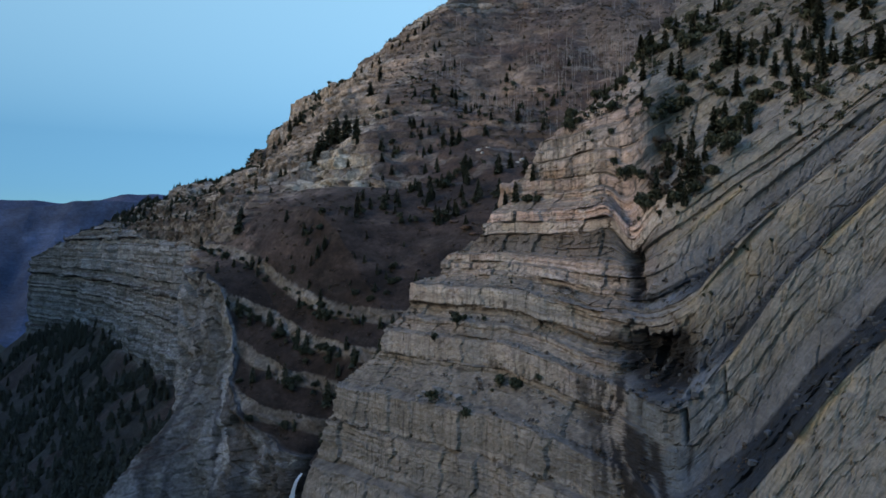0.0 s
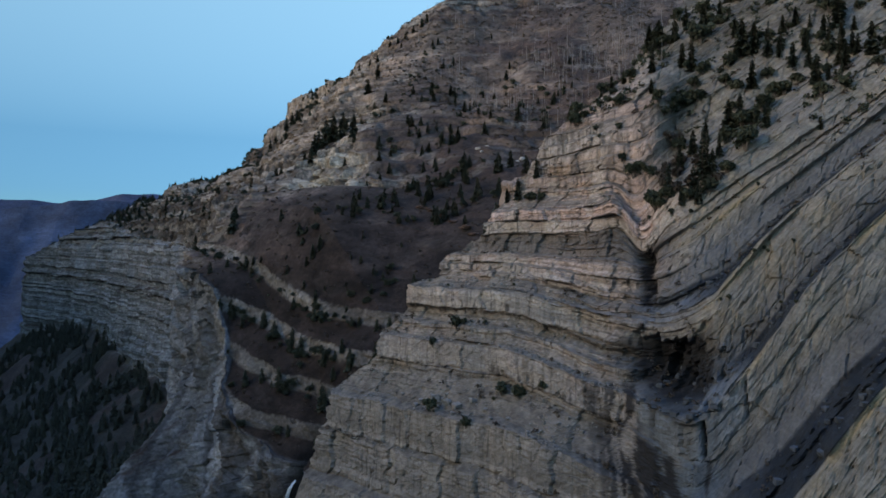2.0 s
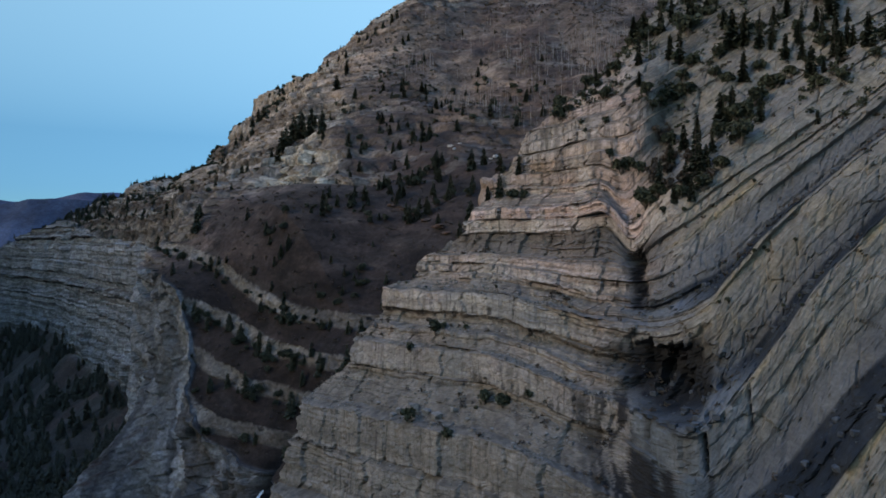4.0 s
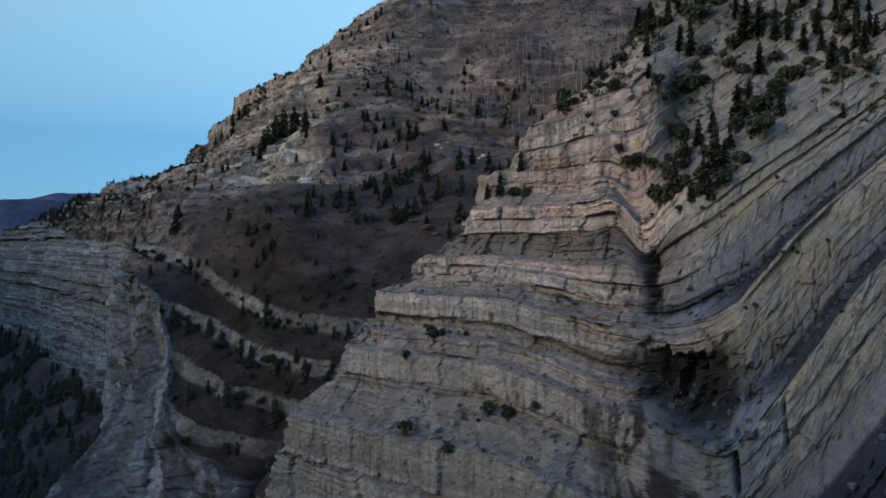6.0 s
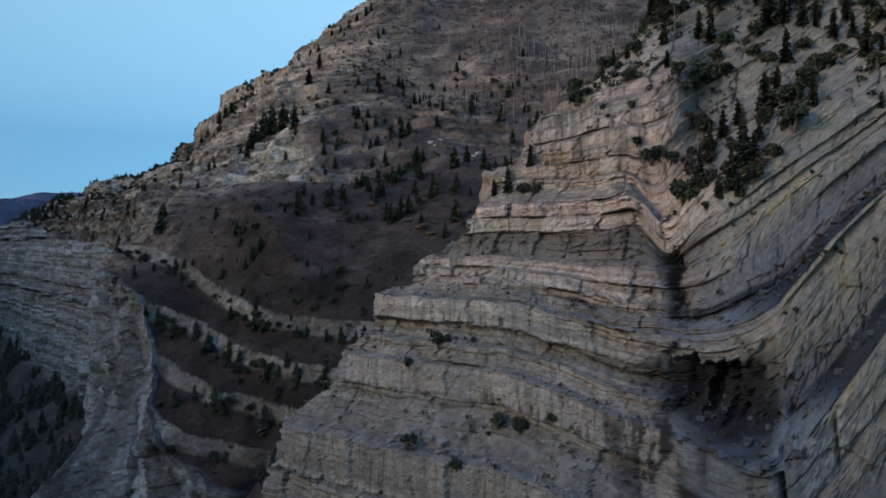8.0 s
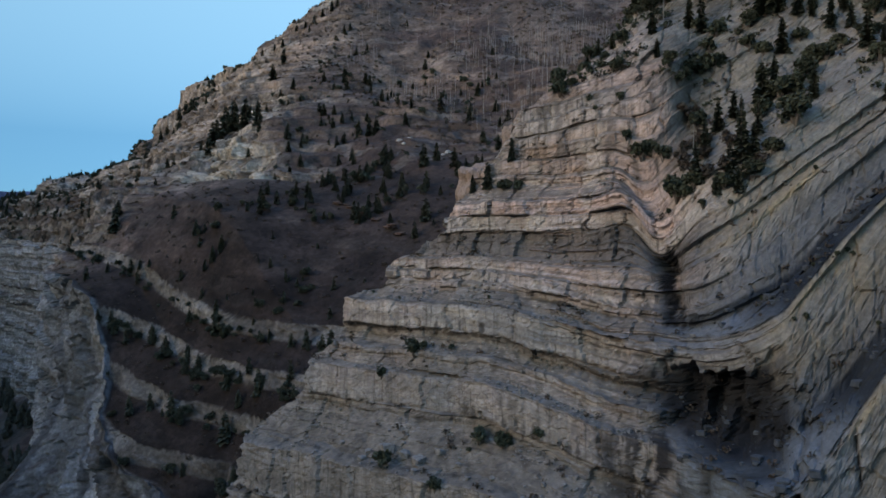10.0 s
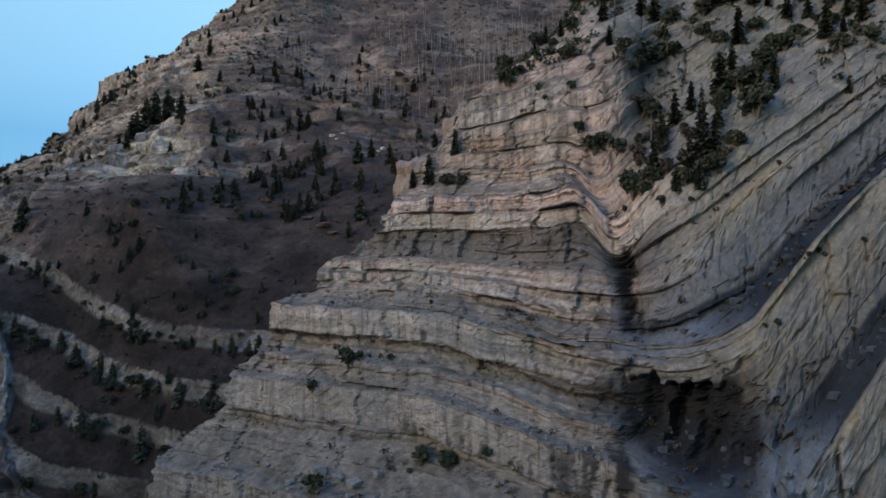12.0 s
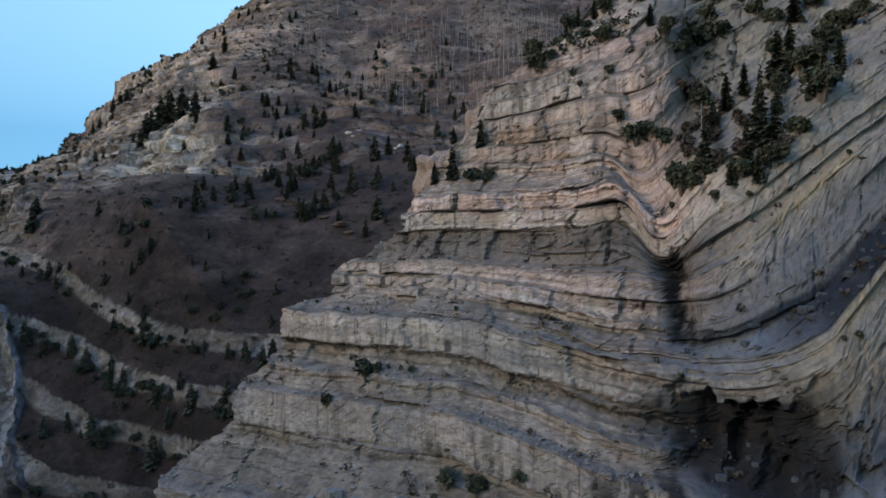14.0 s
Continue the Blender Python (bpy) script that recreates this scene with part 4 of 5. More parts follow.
def stone_material(name, color):
    m, n, l, bsdf = nodes_of(name)
    geo = n.new("ShaderNodeNewGeometry")
    t = n.new("ShaderNodeTexNoise")
    t.inputs["Scale"].default_value = 2.2
    t.inputs["Detail"].default_value = 7
    l.new(geo.outputs["Position"], t.inputs["Vector"])
    mr = n.new("ShaderNodeMapRange")
    mr.inputs[1].default_value, mr.inputs[2].default_value, mr.inputs[3].default_value, mr.inputs[4].default_value = 0.3, 0.7, 0.65, 1.3
    l.new(t.outputs["Fac"], mr.inputs[0])
    mul = n.new("ShaderNodeMath"); mul.operation = "MULTIPLY_ADD"
    mul.inputs[1].default_value, mul.inputs[2].default_value = 0.5, 0.7
    l.new(geo.outputs["Random Per Island"], mul.inputs[0])
    prod = n.new("ShaderNodeMath"); prod.operation = "MULTIPLY"
    l.new(mr.outputs[0], prod.inputs[0]); l.new(mul.outputs[0], prod.inputs[1])
    sc = n.new("ShaderNodeVectorMath"); sc.operation = "SCALE"
    sc.inputs[0].default_value = color
    l.new(prod.outputs[0], sc.inputs["Scale"])
    l.new(sc.outputs[0], bsdf.inputs["Base Color"])
    bsdf.inputs["Roughness"].default_value = 0.9
    bump = n.new("ShaderNodeBump")
    bump.inputs["Strength"].default_value, bump.inputs["Distance"].default_value = 0.5, 0.08
    l.new(t.outputs["Fac"], bump.inputs["Height"])
    l.new(bump.outputs[0], bsdf.inputs["Normal"])
    return m


STONE = stone_material("fallen_limestone", (0.2, 0.185, 0.17))
rng = random.Random(11)


def grounded(pos, spots, reach=8.0):
    """The spots (x, y, z, height), each moved onto the nearest point of a sheet of rock."""
    flat = pos.reshape(-1, 3)
    out = []
    for x, y, z, h in spots:
        d = (flat[:, 0] - x) ** 2 + 0.25 * (flat[:, 1] - y) ** 2 + (flat[:, 2] - z) ** 2
        k = int(np.argmin(d))
        out.append((*flat[k], h) if d[k] < reach ** 2 else (x, y, z, h))
    return out


def place(kinds, spots, size, sink=0.1):
    """Copies of the given kinds, each at (x, y, z, height)."""
    for k, (x, y, z, h) in enumerate(spots):
        kind = kinds[k % len(kinds)]
        ob = copy_thing(kind, pose(x, y, z - sink, 0, 0, rng.uniform(0, 360)))
        ob.scale = Vector((h / size * rng.uniform(0.9, 1.15), h / size * rng.uniform(0.9, 1.15), h / size))


def drop(things):
    """Removes the patterns once their copies stand."""
    for t in things:
        for o in (*t.children_recursive, t):
            bpy.data.objects.remove(o)


PINES = [conifer("pine_tree", "dark green pine on a rocky ledge", rng, 10, 0.24, 40, 9, 0.05, "pines on the cliff", 0.5) for _ in range(3)]
PINES.append(conifer("pine_tree", "slim dark spruce on a cliff ledge", rng, 10, 0.17, 40, 8, 0.04, "pines on the cliff"))
JUNIPERS = [bush("juniper", "dark green rounded juniper among pale rocks", rng, 2, 1.1, 10, 420, JUNIPER, "trunk", "crown", "tree", "junipers on the cliff") for _ in range(3)]
SHRUBS = [bush("shrub", "small dark shrub on a bare rock ledge", rng, 2, 0.75, 7, 260) for _ in range(3)]

PINE_SPOTS = [
    (17.1, 149.8, 16.4, 4.6), (12.9, 151.3, 11.1, 5.5), (10.1, 154.1, 10.6, 3.7), (44.9, 155.2, 39.9, 7.9),
    (34.5, 156.2, 35.9, 3.2), (36.9, 159.2, 37.9, 3.9), (40.3, 161.8, 39.5, 3.9), (52.6, 152.8, 40.0, 9.9),
    (51.4, 154.3, 40.3, 6.2), (63.2, 144.8, 42.5, 8.8), (66.0, 144.3, 42.9, 7.6), (67.9, 140.7, 40.8, 8.5),
    (64.0, 152.7, 48.8, 4.9), (59.9, 160.1, 50.5, 5.8), (62.3, 124.4, 23.9, 5.5), (49.0, 121.6, 12.8, 10.9),
    (47.3, 121.4, 10.5, 5.9), (52.3, 131.9, 21.6, 4.8), (75.1, 144.2, 48.7, 4.7), (77.4, 141.7, 47.2, 4.0),
    (84.0, 135.4, 46.2, 3.3), (70.8, 120.1, 22.6, 2.7), (75.1, 126.2, 33.7, 2.9), (78.3, 137.1, 43.4, 4.4),
]
PINE_SPOTS += [
    (43.1, 124.3, 10.7, 6.1), (46.4, 129.4, 15.3, 5.2), (45.0, 120.9, 8.0, 3.9), (50.5, 123.9, 16.2, 7.5),
    (50.9, 121.1, 13.4, 5.9), (56.7, 130.3, 23.4, 7.4), (59.0, 130.8, 26.1, 6.4), (43.2, 131.0, 13.9, 4.2),
    (63.6, 136.6, 33.9, 6.6), (49.6, 131.1, 19.3, 5.3), (47.6, 119.5, 8.4, 4.4), (53.2, 124.3, 18.3, 6.1),
    (43.8, 146.5, 33.9, 3.6), (71.7, 137.2, 38.5, 5.5), (74.8, 139.1, 42.3, 5.1), (70.6, 140.8, 42.9, 6.8),
]
JUNIPER_SPOTS = [
    (48.9, 145.6, 30.6, 5.3), (52.7, 143.5, 30.9, 4.4), (57.3, 121.2, 18.9, 4.9), (66.8, 132.2, 31.6, 3.7),
    (38.0, 135.4, 14.7, 3.5), (60.6, 144.7, 40.1, 3.2), (60.1, 138.2, 34.0, 3.0), (35.6, 137.1, 18.7, 1.9),
    (40.2, 126.3, 7.3, 4.1), (58.8, 127.9, 24.5, 4.1), (55.5, 127.4, 21.3, 3.1), (57.9, 158.0, 47.9, 5.1),
    (46.0, 120.9, 9.0, 2.9), (42.2, 124.6, 9.2, 3.0), (40.8, 133.7, 14.7, 2.7), (15.7, 148.9, 10.5, 2.6),
    (18.4, 148.3, 10.7, 1.9), (74.0, 131.1, 36.8, 1.5), (66.8, 137.5, 36.3, 2.8), (68.3, 130.5, 31.9, 2.3),
    (39.1, 135.4, 16.0, 2.6), (41.3, 124.8, 7.7, 2.6), (47.7, 136.6, 20.6, 3.3), (49.8, 119.4, 10.3, 3.1),
]
JUNIPER_SPOTS += [
    (53.5, 120.3, 14.3, 2.9), (60.2, 127.6, 24.5, 4.1), (63.1, 129.4, 27.9, 3.8), (78.4, 133.4, 40.7, 3.2),
    (71.1, 131.8, 33.8, 2.8),
]
SHRUB_SPOTS = [
    (-1.6, 141.8, -19.7, 3.4), (-7.6, 143.4, -24.3, 2.3), (9.2, 128.9, -32.5, 3.3), (12.9, 126.4, -32.6, 3.1),
    (17.6, 122.1, -30.0, 2.0), (-7.1, 132.3, -37.3, 3.4), (1.6, 125.4, -38.9, 2.5), (0.2, 140.9, -18.7, 1.6),
    (31.2, 142.1, 24.7, 1.1), (26.9, 150.3, 29.6, 1.2), (30.9, 143.4, 26.6, 1.4), (35.4, 140.5, 25.5, 1.8),
    (5.0, 139.4, -18.5, 1.3), (43.2, 121.9, 6.0, 1.4), (39.3, 126.9, 5.5, 1.2), (58.5, 117.4, 11.5, 0.9),
    (48.5, 101.9, -9.4, 1.0), (53.0, 102.8, -1.1, 0.8), (54.8, 102.9, -0.8, 0.9), (47.2, 102.9, -9.6, 0.7),
    (51.6, 120.6, 6.9, 0.9), (46.2, 119.4, 6.2, 1.0), (58.7, 101.1, 0.6, 0.7), (40.6, 124.5, 0.6, 0.8),
]
SHRUB_SPOTS += [
    (7.3, 128.9, -33.7, 1.0), (-4.4, 149.7, -10.2, 0.7), (-9.6, 156.1, -9.6, 0.8), (11.7, 139.1, -9.5, 0.9),
    (55.3, 102.5, -1.1, 0.8), (51.4, 104.8, -2.8, 0.7), (56.2, 99.5, -9.9, 0.8), (57.4, 97.4, -8.1, 0.9), (55.2, 90.8, -9.1, 0.7),
    (59.2, 95.0, -4.9, 0.7), (46.9, 110.2, -7.4, 0.8), (44.6, 116.1, -4.1, 0.7),
]
BOULDER_SPOTS = [
    (-6.0, 135.8, -35.2, 2.4), (-3.2, 133.4, -35.5, 1.7), (-0.7, 131.4, -35.7, 1.9), (-9.4, 137.2, -35.9, 1.0),
    (2.6, 131.0, -34.3, 1.3), (-1.5, 129.1, -36.9, 0.9), (5.7, 127.9, -35.5, 0.8), (6.6, 124.8, -36.7, 0.9),
    (10.5, 122.5, -36.1, 0.7), (22.4, 117.3, -34.5, 0.8), (24.8, 115.3, -36.7, 0.9),
    (39.8, 117.1, -13.4, 0.7), (17.7, 118.0, -35.7, 0.8), (-10.5, 136.4, -36.8, 1.1), (-14.4, 142.2, -35.5, 0.9),
]
DEAD_SPOTS = [
    (43.1, 125.7, 11.3, 8.7), (48.0, 153.6, 39.2, 7.7), (78.5, 137.5, 44.1, 3.3),
]
place(PINES, grounded(cliff_pos, PINE_SPOTS), 10)
place(JUNIPERS, grounded(cliff_pos, JUNIPER_SPOTS), 2)
place(SHRUBS, grounded(cliff_pos, SHRUB_SPOTS), 2)


def knob(name, label, category, spot, size, material, seed, rough=0.22):
    """A rounded rock outcrop: a lumpy block with bedded sides."""
    bm = bmesh.new()
    bmesh.ops.create_icosphere(bm, subdivisions=4, radius=1.0)
    for v in bm.verts:
        c = v.co.copy()
        d = 1 + rough * noise.fractal(c * 1.6 + Vector((seed, seed * 2.0, 0)), 1.0, 2.0, 4) + 0.05 * math.copysign(1, math.sin(c.z * 11 + seed))
        c = Vector((math.copysign(abs(c.x) ** 0.9, c.x), math.copysign(abs(c.y) ** 0.9, c.y), math.copysign(abs(c.z) ** 0.85, c.z)))
        v.co = Vector((c.x * size[0], c.y * size[1], c.z * size[2])) * d
    me = bpy.data.meshes.new(name)
    bm.to_mesh(me)
    bm.free()
    me.materials.append(material)
    ob = new(name, me)
    ob.matrix_basis = pose(*spot, 0, 0, seed * 40)
    return tagged(ob, label, category)


WARM_STONE = stone_material("warm_limestone", (0.31, 0.225, 0.175))
RUST_STONE = stone_material("rust_red_rock", (0.14, 0.085, 0.063))
PALE_STONE = stone_material("pale_rock", (0.5, 0.47, 0.44))
knob("rock_outcrop", "rounded tan rock outcrop behind the cliff's corner", "rock", (15.0, 174.1, 11.2), (7.2, 5.6, 7.8), WARM_STONE, 1.0, 0.3)
knob("rock_outcrop", "pale rock fin at the cliff's upper corner", "rock", (25, 185, 22), (3.5, 5.0, 9.0), WARM_STONE, 2.0)
RED_SPOTS = [
    (-35.0, 341.1, 19.9, 1.7), (-27.2, 337.3, 17.6, 2.1), (-22.2, 333.0, 15.0, 1.4), (-16.1, 325.6, 11.5, 1.8),
    (-10.2, 318.5, 8.6, 2.3), (-5.7, 313.4, 5.6, 1.6), (-30.9, 339.3, 18.6, 1.2),
]
for k, (x, y, z, w) in enumerate(grounded(hill_pos, RED_SPOTS, 25)):
    knob("red_outcrop", "rust red rock outcrop in the brush", "rock", (x, y, z), (w * 1.5, w * 1.1, w * 0.4), RUST_STONE, 3.0 + k, 0.5)
PALE_SPOTS = [
    (-6.8, 404.3, 56.6, 1.8), (-4.5, 399.2, 54.4, 1.4), (18.9, 393.6, 51.6, 2.3), (16.1, 389.8, 49.6, 1.4),
    (-2.5, 406.0, 57.8, 1.2),
]
for k, (x, y, z, w) in enumerate(grounded(hill_pos, PALE_SPOTS, 25)):
    knob("pale_boulder", "pale boulder lying on the brown slope", "boulder", (x, y, z), (w, w * 0.7, w * 0.5), PALE_STONE, 9.0 + k)


def scatter(pos, weight, count, seed):
    """Random places on a sheet, by weight for each of its corners."""
    r = np.random.RandomState(seed)
    a, b = pos[:-1, :-1], pos[1:, 1:]
    area = np.linalg.norm(np.cross(pos[1:, :-1] - a, pos[:-1, 1:] - a), axis=-1)
    w = (area * weight[:-1, :-1]).reshape(-1)
    idx = r.choice(len(w), count, p=w / w.sum())
    t = r.rand(count, 1)
    return a.reshape(-1, 3)[idx] * (1 - t) + b.reshape(-1, 3)[idx] * t


# the wood on the upper slope and the thicket in the gully
cx, cy, cz = cliff_pos[..., 0], cliff_pos[..., 1], cliff_pos[..., 2]
wood = (cz > 33) * (cx > 46) * (cx < 105) * (cy < 185) * smooth(-0.1, 0.4, vnoise(cx * 0.09, cy * 0.09, cz * 0.09, 141))
place(PINES, [(*p, rng.uniform(3.5, 8)) for p in scatter(cliff_pos, wood, 50, 51)], 10)
place(JUNIPERS, [(*p, rng.uniform(1.6, 3.4)) for p in scatter(cliff_pos, wood + 0.4 * (cz > 28) * (cx > 26) * (cx < 90) * (cy < 175), 85, 52)], 2)
thicket = np.exp(-((cx - 46) / 4.5) ** 2) * (cz > 8) * (cz < 26) * (cy < 150)
DRY = [bush("dry_shrub", "leafless brown shrub in the rocky gully", rng, 2, 0.8, 8, 170, DRYLEAF, "stem", "foliage", "bush", "shrubs in the gully") for _ in range(2)]
place(DRY, [(*p, rng.uniform(1.5, 3.2)) for p in scatter(cliff_pos, thicket, 18, 53)], 2)
for x, y, z, h in grounded(cliff_pos, DEAD_SPOTS):
    ob = bare_tree("dead_tree", "grey leafless tree standing in the gully", rng, h)
    ob.matrix_basis = pose(x, y, z - 0.2, 0, 0, rng.uniform(0, 360))

STONES = [boulder_mesh(rng, "boulder") for _ in range(4)]
for me in STONES:
    me.materials.append(STONE)
for k, (x, y, z, h) in enumerate(grounded(cliff_pos, BOULDER_SPOTS)):
    ob = new("boulder", STONES[k % 4])
    ob.matrix_basis = pose(x, y, z - 0.15 * h, rng.uniform(-12, 12), rng.uniform(-12, 12), rng.uniform(0, 360)) @ Matrix.Diagonal((h, h, h, 1))
    tagged(ob, "pale angular limestone boulder lying on the scree ledge", "boulder", "fallen boulders")


def joined(name, label, category, meshes, places, sizes, material, seed):
    """One object of many small copies, for what nobody could count."""
    r = np.random.RandomState(seed)
    cos, faces, base = [], [], 0
    shapes = []
    for me in meshes:
        co = np.zeros(len(me.vertices) * 3)
        me.vertices.foreach_get("co", co)
        shapes.append((co.reshape(-1, 3), [tuple(p.vertices) for p in me.polygons]))
    for k, (p, s) in enumerate(zip(places, sizes)):
        co, fs = shapes[k % len(shapes)]
        a = r.rand() * 6.283
        c, d = math.cos(a), math.sin(a)
        cos.append(co @ np.array([[c, d, 0], [-d, c, 0], [0, 0, 1]]) * s + p)
        faces += [tuple(i + base for i in f) for f in fs]
        base += len(co)
    me = bpy.data.meshes.new(name)
    me.from_pydata(np.concatenate(cos).tolist(), [], faces)
    me.materials.append(material)
    return tagged(new(name, me), label, category, kind="stuff")


# the waterfall in the ravine
WATER, wnodes, wlinks, wbsdf = nodes_of("falling_water")
wbsdf.inputs["Base Color"].default_value = (0.75, 0.8, 0.85, 1)
wbsdf.inputs["Roughness"].default_value = 0.35
fall = tagged(new("waterfall"), "thin white waterfall dropping into the dark ravine", "waterfall", kind="structure")
COURSE = [
    (-74.8, 256.4, -95.2, 0.9), (-76.2, 255.2, -97.3, 0.9), (-77.2, 254.6, -99.7, 0.9), (-77.9, 254.5, -102.5, 0.9),
    (-78.3, 254.3, -105.0, 0.9),
]
COURSE = [Vector(c[:3]) + Vector((0.25, -0.95, 0.1)) for c in COURSE]
fall.matrix_basis = pose(*COURSE[0])
for k in range(6):
    bm = bmesh.new()
    pts, rad = [], []
    for j in range(17):
        f = j / 16 * (len(COURSE) - 1)
        c = COURSE[min(int(f), len(COURSE) - 2)].lerp(COURSE[min(int(f), len(COURSE) - 2) + 1], f - min(int(f), len(COURSE) - 2)) - COURSE[0]
        pts.append((c.x + rng.uniform(-0.15, 0.15) + (k - 2.5) * 0.22 * (0.5 + j / 16), c.y - rng.uniform(0, 0.3), c.z))
        rad.append(rng.uniform(0.16, 0.26) * (0.8 + 0.5 * j / 16))
    tube(bm, pts[::-1], rad[::-1], 6)
    part("water_strand", bm, WATER, fall)

# rubble on the ledges, small scrub on the cliff
on_face = (cliff_pos[..., 2] > -48) & (cliff_pos[..., 2] < 45) & (cliff_pos[..., 0] < 80) & (cliff_pos[..., 1] < 165)
flat = smooth(0.55, 0.75, cliff_up) * on_face
heaps = smooth(-0.1, 0.5, vnoise(cliff_pos[..., 0] * 0.2, cliff_pos[..., 1] * 0.2, cliff_pos[..., 2] * 0.2, 139))
spots = scatter(cliff_pos, flat * heaps * (cx < 33), 4200, 3)
sizes = 0.08 + 0.45 * np.random.RandomState(4).rand(len(spots)) ** 5
joined("rubble", "loose grey stones scattered over the ledges", "rubble", STONES[:2], spots, sizes, STONE, 5)


GULLY_STONE = stone_material("dark_grey_stone", (0.06, 0.067, 0.077))
spots = scatter(cliff_pos, cliff_floor * (0.25 + smooth(-0.1, 0.4, vnoise(cx * 0.15, cy * 0.15, cz * 0.15, 142))), 480, 43)
sizes = 0.15 + 1.0 * np.random.RandomState(44).rand(len(spots)) ** 4
joined("gully_rubble", "dark grey boulders and rubble filling the gullies between slabs", "rubble", STONES, spots, sizes, GULLY_STONE, 45)


def tuft(rng, n=14):
    bm = bmesh.new()
    for _ in range(n):
        leafball(bm, Vector((rng.gauss(0, 0.35), rng.gauss(0, 0.35), 0.15 + rng.random() * 0.6)), rng.uniform(0.14, 0.28), rng)
    me = bpy.data.meshes.new("tuft")
    bm.to_mesh(me)
    bm.free()
    return me


TUFTS = [tuft(rng) for _ in range(4)]
clumpy = smooth(-0.1, 0.5, vnoise(cliff_pos[..., 0] * 0.25, cliff_pos[..., 1] * 0.25, cliff_pos[..., 2] * 0.25, 140))
spots = scatter(cliff_pos, (0.02 * on_face + flat) * clumpy, 420, 6)
joined("ledge_scrub", "low dry scrub growing from the ledges", "scrub", TUFTS, spots, 0.5 + 0.7 * np.random.RandomState(7).rand(len(spots)), DRYLEAF, 8)
top_slope = (cliff_pos[..., 2] > 22) & (cliff_pos[..., 0] > 22) & (cliff_pos[..., 0] < 100) & (cliff_pos[..., 1] < 200)
spots = scatter(cliff_pos, top_slope * clumpy * (0.15 + smooth(0.4, 0.7, cliff_up)), 800, 9)
joined("slope_scrub", "dark low junipers and scrub on the upper slope", "scrub", TUFTS, spots, 0.6 + 1.5 * np.random.RandomState(10).rand(len(spots)) ** 2, JUNIPER, 11)

# the mountain's trees
FIRS = [conifer("fir_tree", "dark conifer on the brushy mountainside", rng, 10, 0.3, 24, 10, 0.02, taper=0.55) for _ in range(4)]
FIRS_WIDE = [bush("pinyon", "dark round-topped pinyon on the mountainside", rng, 6, 0.85, 8, 200, NEEDLES, "trunk", "crown", "tree", "round trees on the mountain") for _ in range(3)]
X, Y, Z = hill_pos[..., 0], hill_pos[..., 1], hill_pos[..., 2]
grove = smooth(0.15, 0.45, fbm(X * 0.02, Y * 0.02, 0.0, 150, 3)) ** 2
seen = (hill_p > -370) & (hill_p < 460) & (hill_q < 330) & (hill_q > -75) & (X < 60)
bands = hill_bowl * (Z < -12) * (Z > -95)
weight = seen * (1 - hill_valley) * smooth(0.3, 0.5, hill_up) * hill_upper * (0.03 + 0.04 * (hill_q > 60) + 1.8 * grove * (1 - hill_bowl) + 3.0 * bands * (0.2 + grove) + 0.14 * grove * hill_bowl + 0.03 * smooth(-220, -150, hill_p) + 0.22 * smooth(-60, 60, hill_p) * (Z < 90))
spots = scatter(hill_pos, weight, 120, 21)
r = np.random.RandomState(22)
for k, p in enumerate(spots):
    kind, size = (FIRS[k % 4], 10) if k % 3 else (FIRS_WIDE[k % 3 - 0], 6)
    h = (4 + 4.5 * r.rand()) if size == 10 else (2.6 + 2.4 * r.rand())
    ob = copy_thing(kind, pose(p[0], p[1], p[2] - 0.3, 0, 0, 360 * r.rand()))
    ob.scale = Vector((h / size * (0.9 + 0.4 * r.rand()), h / size * (0.9 + 0.4 * r.rand()), h / size))


SLOPE_FIRS = [
    (-107.7, 287.4, -63.7, 8.0), (-99.5, 286.8, -61.9, 6.9), (-89.5, 280.7, -62.2, 9.4), (-67.0, 267.1, -68.4, 10.7),
    (-55.3, 266.8, -52.3, 9.6), (-59.7, 272.7, -46.9, 6.5), (-41.2, 258.9, -46.6, 7.2), (-148.3, 375.7, 7.2, 13.4),
    (-149.2, 381.8, 14.9, 9.1), (-78.9, 299.8, -26.4, 6.0), (-85.9, 307.7, -21.0, 4.9), (-121.3, 337.9, -9.6, 4.8),
    (-116.3, 335.1, -9.5, 4.0), (-97.9, 318.8, -14.1, 5.1), (-53.8, 281.4, -34.9, 4.5), (-39.1, 272.8, -36.0, 6.5),
    (-45.0, 275.2, -36.3, 5.5), (-130.8, 315.4, -30.4, 4.5), (-113.0, 311.5, -37.4, 3.5), (-83.6, 287.3, -50.6, 4.6),
]
